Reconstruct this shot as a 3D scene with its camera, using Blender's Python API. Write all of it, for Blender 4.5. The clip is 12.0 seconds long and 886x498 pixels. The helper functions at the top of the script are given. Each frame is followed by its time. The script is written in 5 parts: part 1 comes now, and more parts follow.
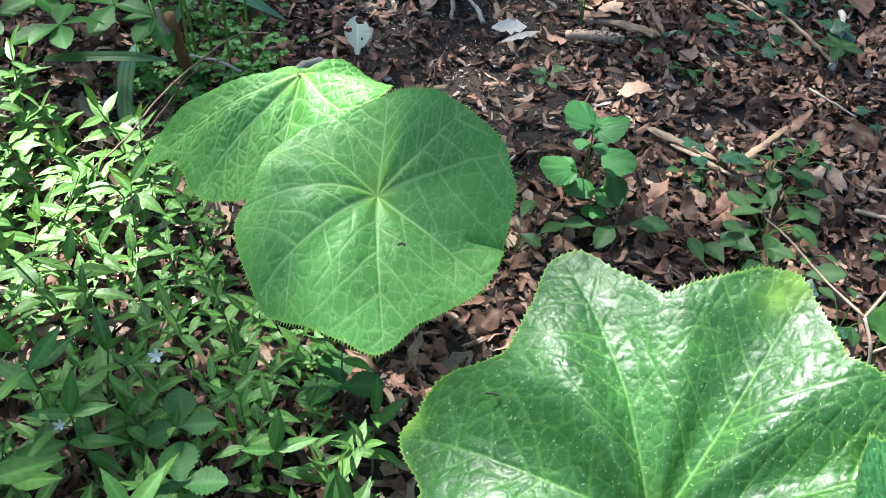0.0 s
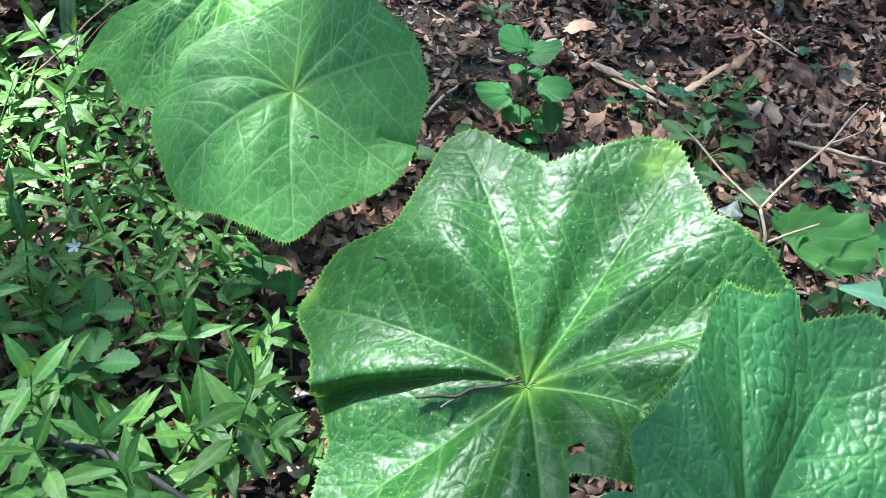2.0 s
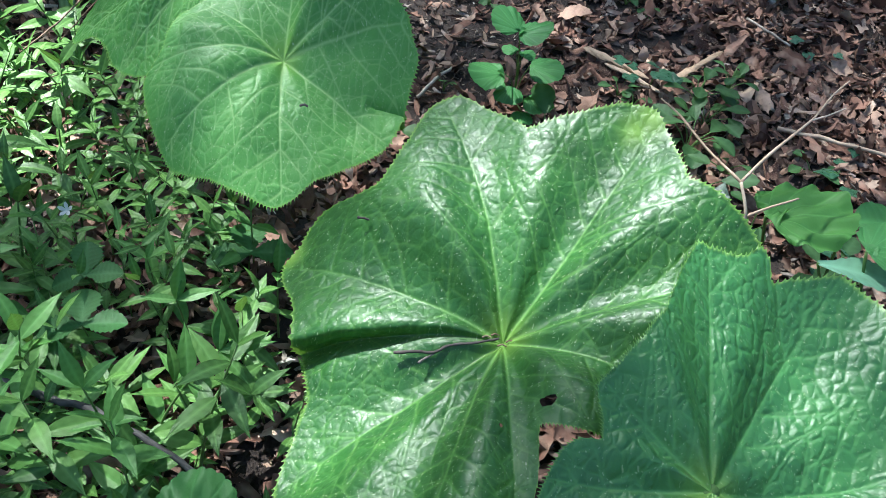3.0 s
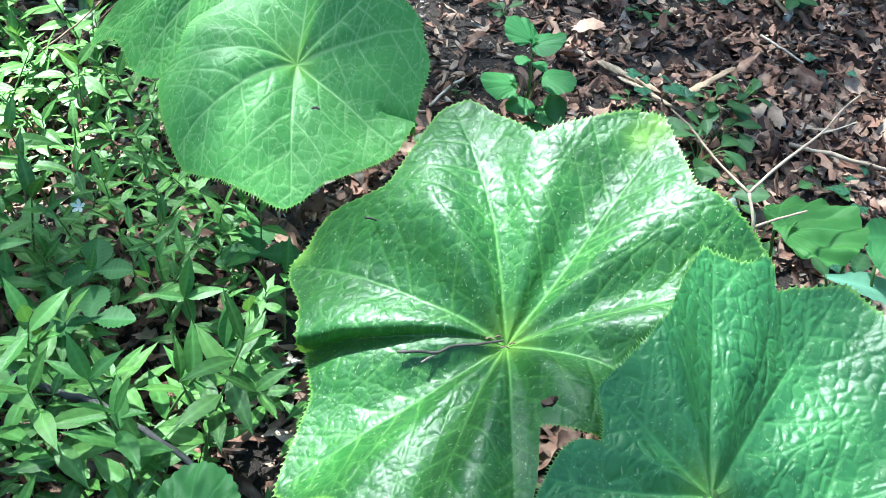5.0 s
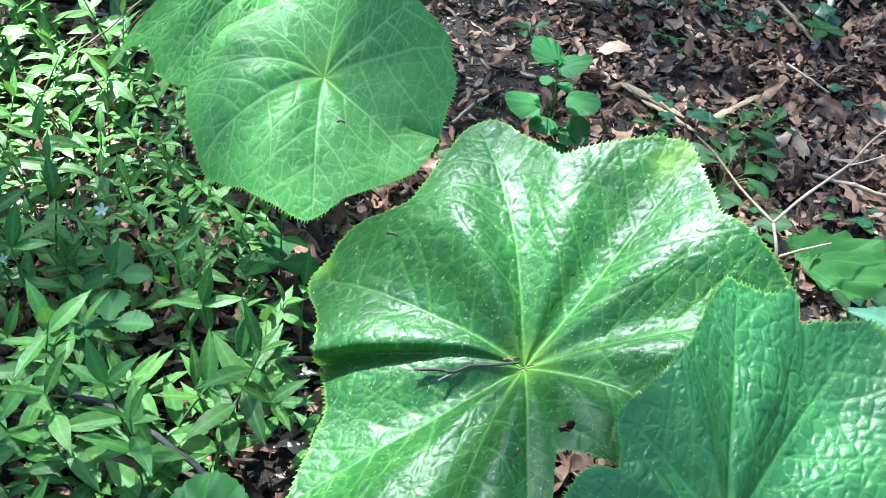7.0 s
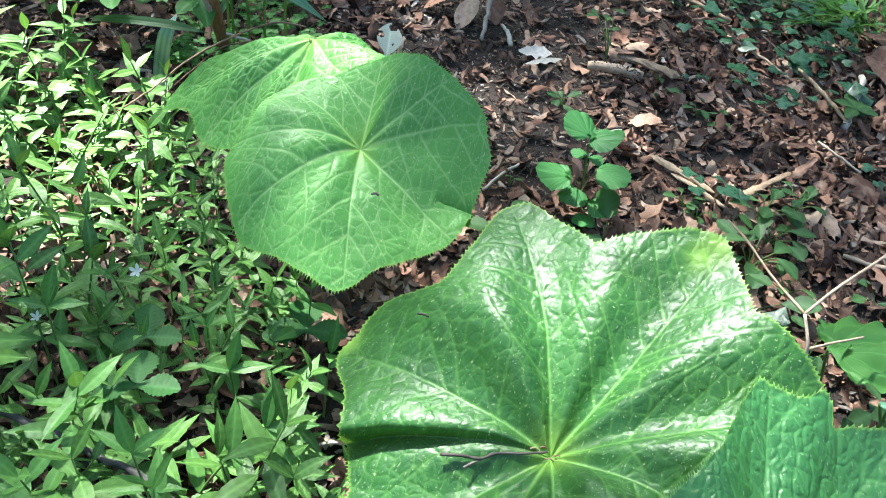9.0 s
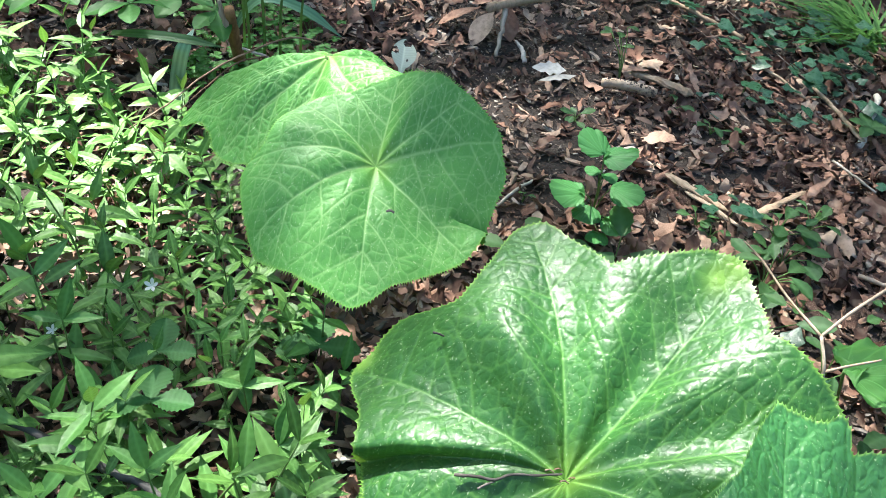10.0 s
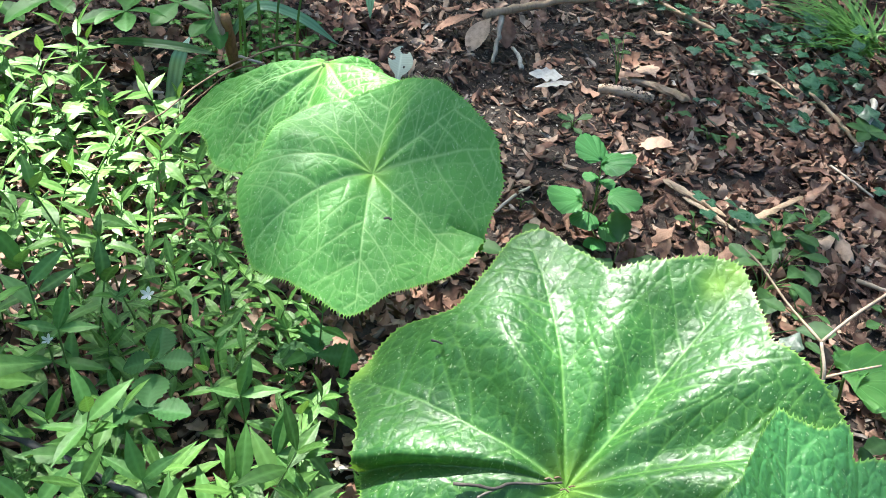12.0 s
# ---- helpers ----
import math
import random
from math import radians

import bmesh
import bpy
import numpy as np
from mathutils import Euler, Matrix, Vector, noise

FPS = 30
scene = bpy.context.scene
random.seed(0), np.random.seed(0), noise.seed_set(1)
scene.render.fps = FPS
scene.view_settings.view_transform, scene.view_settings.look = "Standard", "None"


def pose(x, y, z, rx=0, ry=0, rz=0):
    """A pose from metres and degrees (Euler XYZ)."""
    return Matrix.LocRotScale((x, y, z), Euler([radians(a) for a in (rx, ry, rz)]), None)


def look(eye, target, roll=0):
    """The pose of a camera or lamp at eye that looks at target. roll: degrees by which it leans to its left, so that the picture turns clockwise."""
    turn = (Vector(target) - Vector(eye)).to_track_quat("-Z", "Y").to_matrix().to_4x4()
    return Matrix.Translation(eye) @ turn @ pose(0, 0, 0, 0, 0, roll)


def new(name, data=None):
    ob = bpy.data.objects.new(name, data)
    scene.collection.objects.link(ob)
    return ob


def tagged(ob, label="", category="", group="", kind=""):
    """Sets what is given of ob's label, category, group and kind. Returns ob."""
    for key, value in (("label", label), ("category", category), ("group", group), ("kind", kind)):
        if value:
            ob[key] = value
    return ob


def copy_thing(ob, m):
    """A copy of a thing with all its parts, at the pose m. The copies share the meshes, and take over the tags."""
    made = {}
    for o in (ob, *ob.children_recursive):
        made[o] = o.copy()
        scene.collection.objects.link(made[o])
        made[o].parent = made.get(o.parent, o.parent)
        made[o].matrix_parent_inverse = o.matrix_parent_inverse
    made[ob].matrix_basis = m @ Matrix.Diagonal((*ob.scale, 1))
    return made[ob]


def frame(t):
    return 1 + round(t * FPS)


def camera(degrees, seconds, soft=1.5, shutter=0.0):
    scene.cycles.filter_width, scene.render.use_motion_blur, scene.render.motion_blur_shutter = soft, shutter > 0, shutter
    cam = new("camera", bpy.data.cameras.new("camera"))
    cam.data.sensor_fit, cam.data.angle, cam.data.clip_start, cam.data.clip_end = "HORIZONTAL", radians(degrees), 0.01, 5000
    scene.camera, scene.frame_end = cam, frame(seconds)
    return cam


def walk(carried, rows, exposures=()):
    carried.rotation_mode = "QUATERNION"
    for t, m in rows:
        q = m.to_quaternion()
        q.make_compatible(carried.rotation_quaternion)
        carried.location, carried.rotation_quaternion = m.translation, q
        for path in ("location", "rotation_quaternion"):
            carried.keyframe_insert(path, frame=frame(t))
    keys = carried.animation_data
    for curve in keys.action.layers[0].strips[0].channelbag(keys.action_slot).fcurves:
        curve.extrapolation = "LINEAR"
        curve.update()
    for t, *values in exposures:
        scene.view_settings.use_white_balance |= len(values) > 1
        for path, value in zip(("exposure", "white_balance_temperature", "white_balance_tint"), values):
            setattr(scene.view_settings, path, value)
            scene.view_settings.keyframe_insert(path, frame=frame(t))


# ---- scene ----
cam = camera(56.2, 12.0, soft=0.85)
PATH = [
    (0, (0.052, 0.039, 1.157), (0.025, 1.419, -0.291), 5.5),
    (0.5, (0.077, 0.023, 1.146), (0.059, 1.394, -0.311), 5.0),
    (1, (0.116, -0.007, 1.135), (0.111, 1.358, -0.327), 5.0),
    (1.5, (0.15, -0.036, 1.111), (0.152, 1.328, -0.351), 5.6),
    (2, (0.169, -0.058, 1.101), (0.171, 1.298, -0.369), 6.9),
    (2.5, (0.18, -0.084, 1.092), (0.18, 1.269, -0.381), 7.7),
    (3, (0.195, -0.096, 1.089), (0.195, 1.256, -0.384), 7.8),
    (5, (0.203, -0.109, 1.084), (0.17, 1.266, -0.368), 8.1),
    (5.5, (0.211, -0.116, 1.081), (0.164, 1.262, -0.368), 8.6),
    (6, (0.208, -0.117, 1.079), (0.147, 1.262, -0.368), 8.6),
    (6.5, (0.208, -0.11, 1.081), (0.139, 1.275, -0.361), 8.7),
    (7, (0.195, -0.106, 1.084), (0.122, 1.289, -0.347), 9.2),
    (7.5, (0.19, -0.092, 1.095), (0.103, 1.321, -0.317), 9.3),
    (9.5, (0.171, -0.086, 1.115), (0.005, 1.386, -0.228), 9.6),
    (10, (0.168, -0.084, 1.117), (-0.009, 1.393, -0.219), 9.5),
    (10.5, (0.17, -0.083, 1.116), (-0.005, 1.4, -0.214), 9.7),
    (11, (0.17, -0.081, 1.115), (-0.005, 1.408, -0.208), 9.7),
    (11.5, (0.166, -0.081, 1.113), (-0.01, 1.408, -0.211), 9.5),
    (12, (0.167, -0.08, 1.114), (-0.008, 1.409, -0.21), 9.3),
]
EXPOSURE = [(0, 2.36, 6050, 8), (1.0, 2.52, 5800, 4), (2.0, 2.27, 5700, 3), (2.5, 2.07, 5750, 5), (3.2, 2.07, 5750, 6), (5.0, 2.68, 5450, -2), (7.5, 2.6, 5450, 0), (9.5, 2.64, 6250, 4), (12, 2.62, 6300, 5)]
walk(cam, [(t, look(eye, target, roll)) for t, eye, target, roll in PATH], EXPOSURE)

# ---- light ----
SUN = Vector((-0.45, 0.42, 0.95)).normalized()
world = bpy.data.worlds.new("world")
scene.world = world
world.use_nodes = True
sky = world.node_tree.nodes.new("ShaderNodeTexSky")
sky.sky_type = "NISHITA"
sky.sun_disc = False
sky.dust_density = 1.5
sky.sun_elevation = math.asin(SUN.z)
sky.sun_rotation = math.atan2(SUN.x, SUN.y)
world.node_tree.links.new(sky.outputs[0], world.node_tree.nodes["Background"].inputs[0])
world.node_tree.nodes["Background"].inputs[1].default_value = 0.075
sun = new("sun", bpy.data.lights.new("sun", "SUN"))
sun.data.energy = 5.0
sun.data.angle = radians(0.53)
sun.data.color = (1.0, 0.95, 0.86)
sun.matrix_world = look(SUN * 20, (0, 0, 0))


# ---- materials ----
def nodes_of(name):
    m = bpy.data.materials.new(name)
    m.use_nodes = True
    nt = m.node_tree
    return m, nt, nt.nodes["Principled BSDF"], nt.nodes["Material Output"]


def add(nt, kind, **values):
    n = nt.nodes.new(kind)
    for key, v in values.items():
        if key == "op":
            n.operation = v
        elif key == "blend":
            n.blend_type = v
        elif key == "data":
            n.data_type = v
        else:
            n.inputs[key.replace("_", " ")].default_value = v
    return n


def mixed(nt, fac, a, b, blend="MIX"):
    """A colour mix; fac, a and b are sockets or values."""
    n = nt.nodes.new("ShaderNodeMix")
    n.data_type, n.blend_type = "RGBA", blend
    for i, v in ((0, fac), (6, a), (7, b)):
        if isinstance(v, bpy.types.NodeSocket):
            nt.links.new(v, n.inputs[i])
        elif i:
            n.inputs[i].default_value = (*v, 1)
        else:
            n.inputs[i].default_value = v
    return n.outputs[2]


def sums(nt, op, a, b=0.0, clamp=False):
    n = nt.nodes.new("ShaderNodeMath")
    n.operation, n.use_clamp = op, clamp
    for i, v in enumerate((a, b)):
        if isinstance(v, bpy.types.NodeSocket):
            nt.links.new(v, n.inputs[i])
        else:
            n.inputs[i].default_value = v
    return n.outputs[0]


def ranged(nt, v, lo, hi, to0=0.0, to1=1.0):
    n = nt.nodes.new("ShaderNodeMapRange")
    nt.links.new(v, n.inputs[0])
    for i, x in enumerate((lo, hi, to0, to1)):
        n.inputs[i + 1].default_value = x
    return n.outputs[0]


def ramp(nt, v, stops):
    n = nt.nodes.new("ShaderNodeValToRGB")
    nt.links.new(v, n.inputs[0])
    e = n.color_ramp.elements
    while len(e) < len(stops):
        e.new(0.5)
    for item, (at, c) in zip(e, stops):
        item.position, item.color = at, (*c, 1)
    return n.outputs[0]


def noised(nt, coord, scale, detail=3.0, rough=0.55):
    n = add(nt, "ShaderNodeTexNoise", Scale=scale, Detail=detail, Roughness=rough)
    nt.links.new(coord, n.inputs["Vector"])
    return n.outputs["Fac"]


def big_leaf_material(name, base, pale, vein, rough, relief, cell, thin=0.3, coat=0.0, net_tone=0.34, swell=0.3, coat_rough=0.32, vein_tone=0.75, specks=0.6):
    """A large leaf: branching veins from the mesh, a fine net of veins with raised cells between, pale specks."""
    m, nt, p, out = nodes_of(name)
    co = nt.nodes.new("ShaderNodeTexCoord").outputs["Object"]
    v = nt.nodes.new("ShaderNodeAttribute")
    v.attribute_name = "vein"
    e = nt.nodes.new("ShaderNodeAttribute")
    e.attribute_name = "rim"
    warp = add(nt, "ShaderNodeTexNoise", Scale=55.0, Detail=3.0)
    nt.links.new(co, warp.inputs["Vector"])
    wob = nt.nodes.new("ShaderNodeVectorMath")
    wob.operation = "MULTIPLY_ADD"
    nt.links.new(warp.outputs["Color"], wob.inputs[0])
    wob.inputs[1].default_value = (0.017, 0.017, 0.0)
    nt.links.new(co, wob.inputs[2])
    fine = nt.nodes.new("ShaderNodeTexVoronoi")
    fine.feature = "DISTANCE_TO_EDGE"
    fine.voronoi_dimensions = "2D"
    fine.inputs["Scale"].default_value = 2.6 / cell
    nt.links.new(wob.outputs[0], fine.inputs["Vector"])
    dome = nt.nodes.new("ShaderNodeTexVoronoi")
    dome.voronoi_dimensions = "2D"
    dome.inputs["Scale"].default_value = 2.6 / cell
    nt.links.new(wob.outputs[0], dome.inputs["Vector"])
    cellular = nt.nodes.new("ShaderNodeAttribute")
    cellular.attribute_name = "net"
    line1 = ranged(nt, cellular.outputs["Fac"], 0.0, 0.16, 1, 0)
    line2 = ranged(nt, fine.outputs["Distance"], 0.0, 0.07, 1, 0)
    tone = mixed(nt, ranged(nt, noised(nt, co, 16.0), 0.35, 0.7), base, pale)
    tone = mixed(nt, sums(nt, "MULTIPLY", ranged(nt, noised(nt, co, 170.0, 2.0), 0.4, 0.75), 0.3), tone, pale)
    tone = mixed(nt, sums(nt, "MULTIPLY", line2, net_tone * 0.3), tone, vein)
    tone = mixed(nt, sums(nt, "MULTIPLY", line1, net_tone * 0.8), tone, vein)
    tone = mixed(nt, sums(nt, "MULTIPLY", v.outputs["Fac"], vein_tone), tone, vein)
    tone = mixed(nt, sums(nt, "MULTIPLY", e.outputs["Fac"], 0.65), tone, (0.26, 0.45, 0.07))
    for scale, share, size in ((150.0, 0.72, 0.13), (310.0, 0.82, 0.16)):
        dots = nt.nodes.new("ShaderNodeTexVoronoi")
        dots.voronoi_dimensions = "2D"
        dots.inputs["Scale"].default_value = scale
        nt.links.new(wob.outputs[0], dots.inputs["Vector"])
        chosen = sums(nt, "GREATER_THAN", nt_red(nt, dots.outputs["Color"]), share)
        speck = sums(nt, "MULTIPLY", ranged(nt, dots.outputs["Distance"], size * 0.5, size, specks, 0), chosen)
        tone = mixed(nt, speck, tone, (0.52, 0.62, 0.34))
    nt.links.new(tone, p.inputs["Base Color"])
    p.inputs["Specular IOR Level"].default_value = 0.5
    nt.links.new(sums(nt, "ADD", ranged(nt, noised(nt, co, 60.0), 0.3, 0.7, rough - 0.05, rough + 0.08), sums(nt, "MULTIPLY", v.outputs["Fac"], 0.1)), p.inputs["Roughness"])
    p.inputs["Coat Weight"].default_value = coat
    p.inputs["Coat Roughness"].default_value = coat_rough
    cells = sums(nt, "MULTIPLY", sums(nt, "POWER", dome.outputs["Distance"], 2.0), -0.22)
    cells = sums(nt, "ADD", cells, sums(nt, "MULTIPLY", noised(nt, co, 300.0, 2.0), 0.04))
    cells = sums(nt, "ADD", cells, sums(nt, "MULTIPLY", noised(nt, wob.outputs[0], 90.0, 2.0), swell))
    b = add(nt, "ShaderNodeBump", Strength=relief, Distance=0.004)
    nt.links.new(cells, b.inputs["Height"])
    nt.links.new(b.outputs[0], p.inputs["Normal"])
    tr = add(nt, "ShaderNodeBsdfTranslucent")
    nt.links.new(mixed(nt, 0.55, tone, (0.35, 0.62, 0.04), "MIX"), tr.inputs["Color"])
    mx = nt.nodes.new("ShaderNodeMixShader")
    mx.inputs[0].default_value = thin
    nt.links.new(p.outputs[0], mx.inputs[1])
    nt.links.new(tr.outputs[0], mx.inputs[2])
    nt.links.new(mx.outputs[0], out.inputs["Surface"])
    return m


def nt_red(nt, colour):
    s = nt.nodes.new("ShaderNodeSeparateColor")
    nt.links.new(colour, s.inputs[0])
    return s.outputs[0]


def small_leaf_material(name, dark, light, rough=0.45, thin=0.28, island=False, veined=True):
    m, nt, p, out = nodes_of(name)
    co = nt.nodes.new("ShaderNodeTexCoord").outputs["Object"]
    if island:
        r = nt.nodes.new("ShaderNodeNewGeometry").outputs["Random Per Island"]
    else:
        r = nt.nodes.new("ShaderNodeObjectInfo").outputs["Random"]
    tone = mixed(nt, r, dark, light)
    tone = mixed(nt, sums(nt, "MULTIPLY", ranged(nt, noised(nt, co, 45.0), 0.35, 0.7), 0.4), tone, light)
    if veined:
        v = nt.nodes.new("ShaderNodeAttribute")
        v.attribute_name = "vein"
        tone = mixed(nt, sums(nt, "MULTIPLY", v.outputs["Fac"], 0.45), tone, tuple(min(1, c * 1.7 + 0.03) for c in light))
    nt.links.new(tone, p.inputs["Base Color"])
    p.inputs["Specular IOR Level"].default_value = 0.32
    nt.links.new(ranged(nt, noised(nt, co, 80.0), 0.3, 0.7, rough - 0.07, rough + 0.1), p.inputs["Roughness"])
    b = add(nt, "ShaderNodeBump", Strength=0.35, Distance=0.0015)
    h = noised(nt, co, 220.0, 2.0)
    if veined:
        h = sums(nt, "SUBTRACT", h, sums(nt, "MULTIPLY", v.outputs["Fac"], 0.8))
    nt.links.new(h, b.inputs["Height"])
    nt.links.new(b.outputs[0], p.inputs["Normal"])
    tr = add(nt, "ShaderNodeBsdfTranslucent")
    nt.links.new(mixed(nt, 0.4, tone, (0.3, 0.55, 0.05)), tr.inputs["Color"])
    mx = nt.nodes.new("ShaderNodeMixShader")
    mx.inputs[0].default_value = thin
    nt.links.new(p.outputs[0], mx.inputs[1])
    nt.links.new(tr.outputs[0], mx.inputs[2])
    nt.links.new(mx.outputs[0], out.inputs["Surface"])
    return m


def dead_material(name, stops, island=False, rough=0.75, streak=(60, 60, 60)):
    """Dead leaf, bark or wood: tone by piece, blotches and a fine grain."""
    m, nt, p, out = nodes_of(name)
    co = nt.nodes.new("ShaderNodeTexCoord").outputs["Object"]
    if island:
        r = nt.nodes.new("ShaderNodeNewGeometry").outputs["Random Per Island"]
    else:
        r = nt.nodes.new("ShaderNodeObjectInfo").outputs["Random"]
    tone = ramp(nt, r, stops)
    mp = nt.nodes.new("ShaderNodeMapping")
    mp.inputs["Scale"].default_value = streak
    nt.links.new(co, mp.inputs[0])
    grain = noised(nt, mp.outputs[0], 1.0, 5.0, 0.65)
    tone = mixed(nt, ranged(nt, grain, 0.42, 0.75, 0.0, 0.6), tone, tuple(c * 0.38 for c in stops[0][1]))
    tone = mixed(nt, ranged(nt, noised(nt, co, 26.0, 2.0), 0.5, 0.75, 0, 0.45), tone, stops[-1][1])
    nt.links.new(tone, p.inputs["Base Color"])
    p.inputs["Roughness"].default_value = rough
    p.inputs["Specular IOR Level"].default_value = 0.22
    b = add(nt, "ShaderNodeBump", Strength=0.5, Distance=0.002)
    nt.links.new(grain, b.inputs["Height"])
    nt.links.new(b.outputs[0], p.inputs["Normal"])
    return m


LITTER_TONES = [(0.0, (0.03, 0.016, 0.012)), (0.25, (0.095, 0.047, 0.034)), (0.5, (0.185, 0.098, 0.07)), (0.72, (0.26, 0.14, 0.1)), (0.88, (0.34, 0.205, 0.15)), (1.0, (0.46, 0.34, 0.26))]
CHIP_TONES = [(0.0, (0.018, 0.012, 0.01)), (0.4, (0.06, 0.036, 0.028)), (0.75, (0.14, 0.085, 0.065)), (0.93, (0.27, 0.19, 0.14)), (1.0, (0.48, 0.44, 0.4))]
WOOD_TONES = [(0.0, (0.26, 0.18, 0.12)), (0.5, (0.36, 0.26, 0.18)), (1.0, (0.46, 0.36, 0.27))]
leaf_a_mat = big_leaf_material("leaf_light_green", (0.07, 0.25, 0.05), (0.115, 0.34, 0.07), (0.42, 0.64, 0.25), 0.5, 0.6, 0.021, 0.26, 0.06, 0.26, 0.3)
leaf_b_mat = big_leaf_material("leaf_deep_green", (0.014, 0.074, 0.014), (0.032, 0.132, 0.024), (0.16, 0.36, 0.075), 0.46, 0.8, 0.018, 0.22, 0.1, 0.3, 0.28, 0.25, 0.6, 0.45)
leaf_c_mat = big_leaf_material("leaf_puckered_green", (0.02, 0.105, 0.028), (0.046, 0.18, 0.046), (0.12, 0.34, 0.09), 0.42, 0.8, 0.015, 0.24, 0.5, 0.2, 0.45, 0.5, 0.5, 0.4)
# The dark end of the herb's tones also stands for leaves in shade.
herb_mat = small_leaf_material("herb_leaf", (0.026, 0.08, 0.018), (0.112, 0.238, 0.05), 0.45, 0.17)
# Brighter copy of the herb leaf: light on upper sprigs put into the colour.
lit_sprig_mat = small_leaf_material("sprig_leaf", (0.06, 0.165, 0.036), (0.105, 0.245, 0.055), 0.45, 0.22)
herb_stem_mat = small_leaf_material("herb_stem", (0.065, 0.14, 0.035), (0.14, 0.23, 0.065), 0.5, 0.05, veined=False)
ivy_mat = small_leaf_material("ivy_leaf", (0.009, 0.033, 0.022), (0.026, 0.082, 0.04), 0.3, 0.06)
weed_mat = small_leaf_material("weed_leaf", (0.05, 0.15, 0.04), (0.1, 0.24, 0.06), 0.5)
round_mat = small_leaf_material("round_leaf", (0.045, 0.17, 0.05), (0.08, 0.25, 0.07), 0.5)
broad_mat = small_leaf_material("broad_leaf", (0.06, 0.19, 0.04), (0.11, 0.29, 0.065), 0.5, 0.25)
violet_mat = small_leaf_material("violet_leaf", (0.018, 0.078, 0.016), (0.034, 0.12, 0.026), 0.6, 0.18)
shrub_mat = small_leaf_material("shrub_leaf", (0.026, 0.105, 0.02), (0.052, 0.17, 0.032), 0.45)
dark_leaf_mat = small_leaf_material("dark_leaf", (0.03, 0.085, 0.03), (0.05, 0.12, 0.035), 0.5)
grass_mat = small_leaf_material("grass_blade", (0.03, 0.1, 0.025), (0.1, 0.22, 0.045), 0.4, 0.2, island=True, veined=False)
canopy_mat = small_leaf_material("canopy_leaf", (0.04, 0.12, 0.02), (0.08, 0.2, 0.035), 0.5, 0.25, island=True, veined=False)
dead_mat = dead_material("dead_leaf", LITTER_TONES)
dead_bulk_mat = dead_material("dead_leaf_bulk", LITTER_TONES, True)
chip_mat = dead_material("bark_chip", CHIP_TONES, True)
wood_mat = dead_material("dry_wood", WOOD_TONES, streak=(140, 140, 18))
pale_mat = dead_material("bleached_wood", [(0.0, (0.28, 0.24, 0.2)), (0.5, (0.4, 0.36, 0.31)), (1.0, (0.52, 0.48, 0.43))], streak=(90, 90, 40))
bark_mat = dead_material("dark_bark", [(0.0, (0.05, 0.04, 0.038)), (0.5, (0.1, 0.085, 0.075)), (1.0, (0.19, 0.165, 0.145))])
lichen_mat = dead_material("lichen_bark", [(0.0, (0.025, 0.022, 0.022)), (0.5, (0.05, 0.046, 0.046)), (1.0, (0.12, 0.12, 0.115))])
twig_mat = dead_material("tan_twig", [(0.0, (0.38, 0.27, 0.19)), (0.5, (0.47, 0.35, 0.26)), (1.0, (0.58, 0.47, 0.37))])


def soil_material():
    m, nt, p, out = nodes_of("soil")
    co = nt.nodes.new("ShaderNodeTexCoord").outputs["Object"]
    big, fine = noised(nt, co, 5.0, 4.0), noised(nt, co, 120.0, 5.0, 0.7)
    tone = mixed(nt, ranged(nt, big, 0.35, 0.65), (0.01, 0.007, 0.006), (0.022, 0.014, 0.011))
    tone = mixed(nt, ranged(nt, fine, 0.4, 0.7), tone, (0.045, 0.03, 0.023))
    nt.links.new(tone, p.inputs["Base Color"])
    p.inputs["Roughness"].default_value = 0.9
    b = add(nt, "ShaderNodeBump", Strength=0.9, Distance=0.01)
    nt.links.new(fine, b.inputs["Height"])
    nt.links.new(b.outputs[0], p.inputs["Normal"])
    return m


soil_mat = soil_material()
brown_twig_mat = dead_material("brown_twig", [(0.0, (0.12, 0.07, 0.045)), (0.5, (0.19, 0.12, 0.08)), (1.0, (0.28, 0.2, 0.14))])


# ---- mesh helpers ----
def made(verts, faces, name, values=None, smooth=True):
    """A smooth mesh; values: named numbers, one for each vertex."""
    me = bpy.data.meshes.new(name)
    me.from_pydata([tuple(v) for v in verts], [], [tuple(f) for f in faces])
    me.polygons.foreach_set("use_smooth", [smooth] * len(me.polygons))
    for key, data in (values or {}).items():
        me.attributes.new(key, "FLOAT", "POINT").data.foreach_set("value", np.asarray(data, dtype=np.float32).ravel())
    me.update()
    return me


def part(name, me, material, parent=None, label="", at=None):
    """Links a mesh (or a bmesh) as one object, under a thing or a part where one is given."""
    if isinstance(me, bmesh.types.BMesh):
        bm, me = me, bpy.data.meshes.new(name)
        bm.to_mesh(me)
        bm.free()
    if not me.materials:
        me.materials.append(material)
    ob = new(name, me)
    if parent is not None:
        ob.parent = parent
    if at is not None:
        ob.matrix_basis = at
    if label:
        ob["label"] = label
    return ob


def grid_faces(rows, cols, closed=False):
    f = []
    for i in range(rows - 1):
        for j in range(cols if closed else cols - 1):
            k = (j + 1) % cols
            f.append((i * cols + j, i * cols + k, (i + 1) * cols + k, (i + 1) * cols + j))
    return f


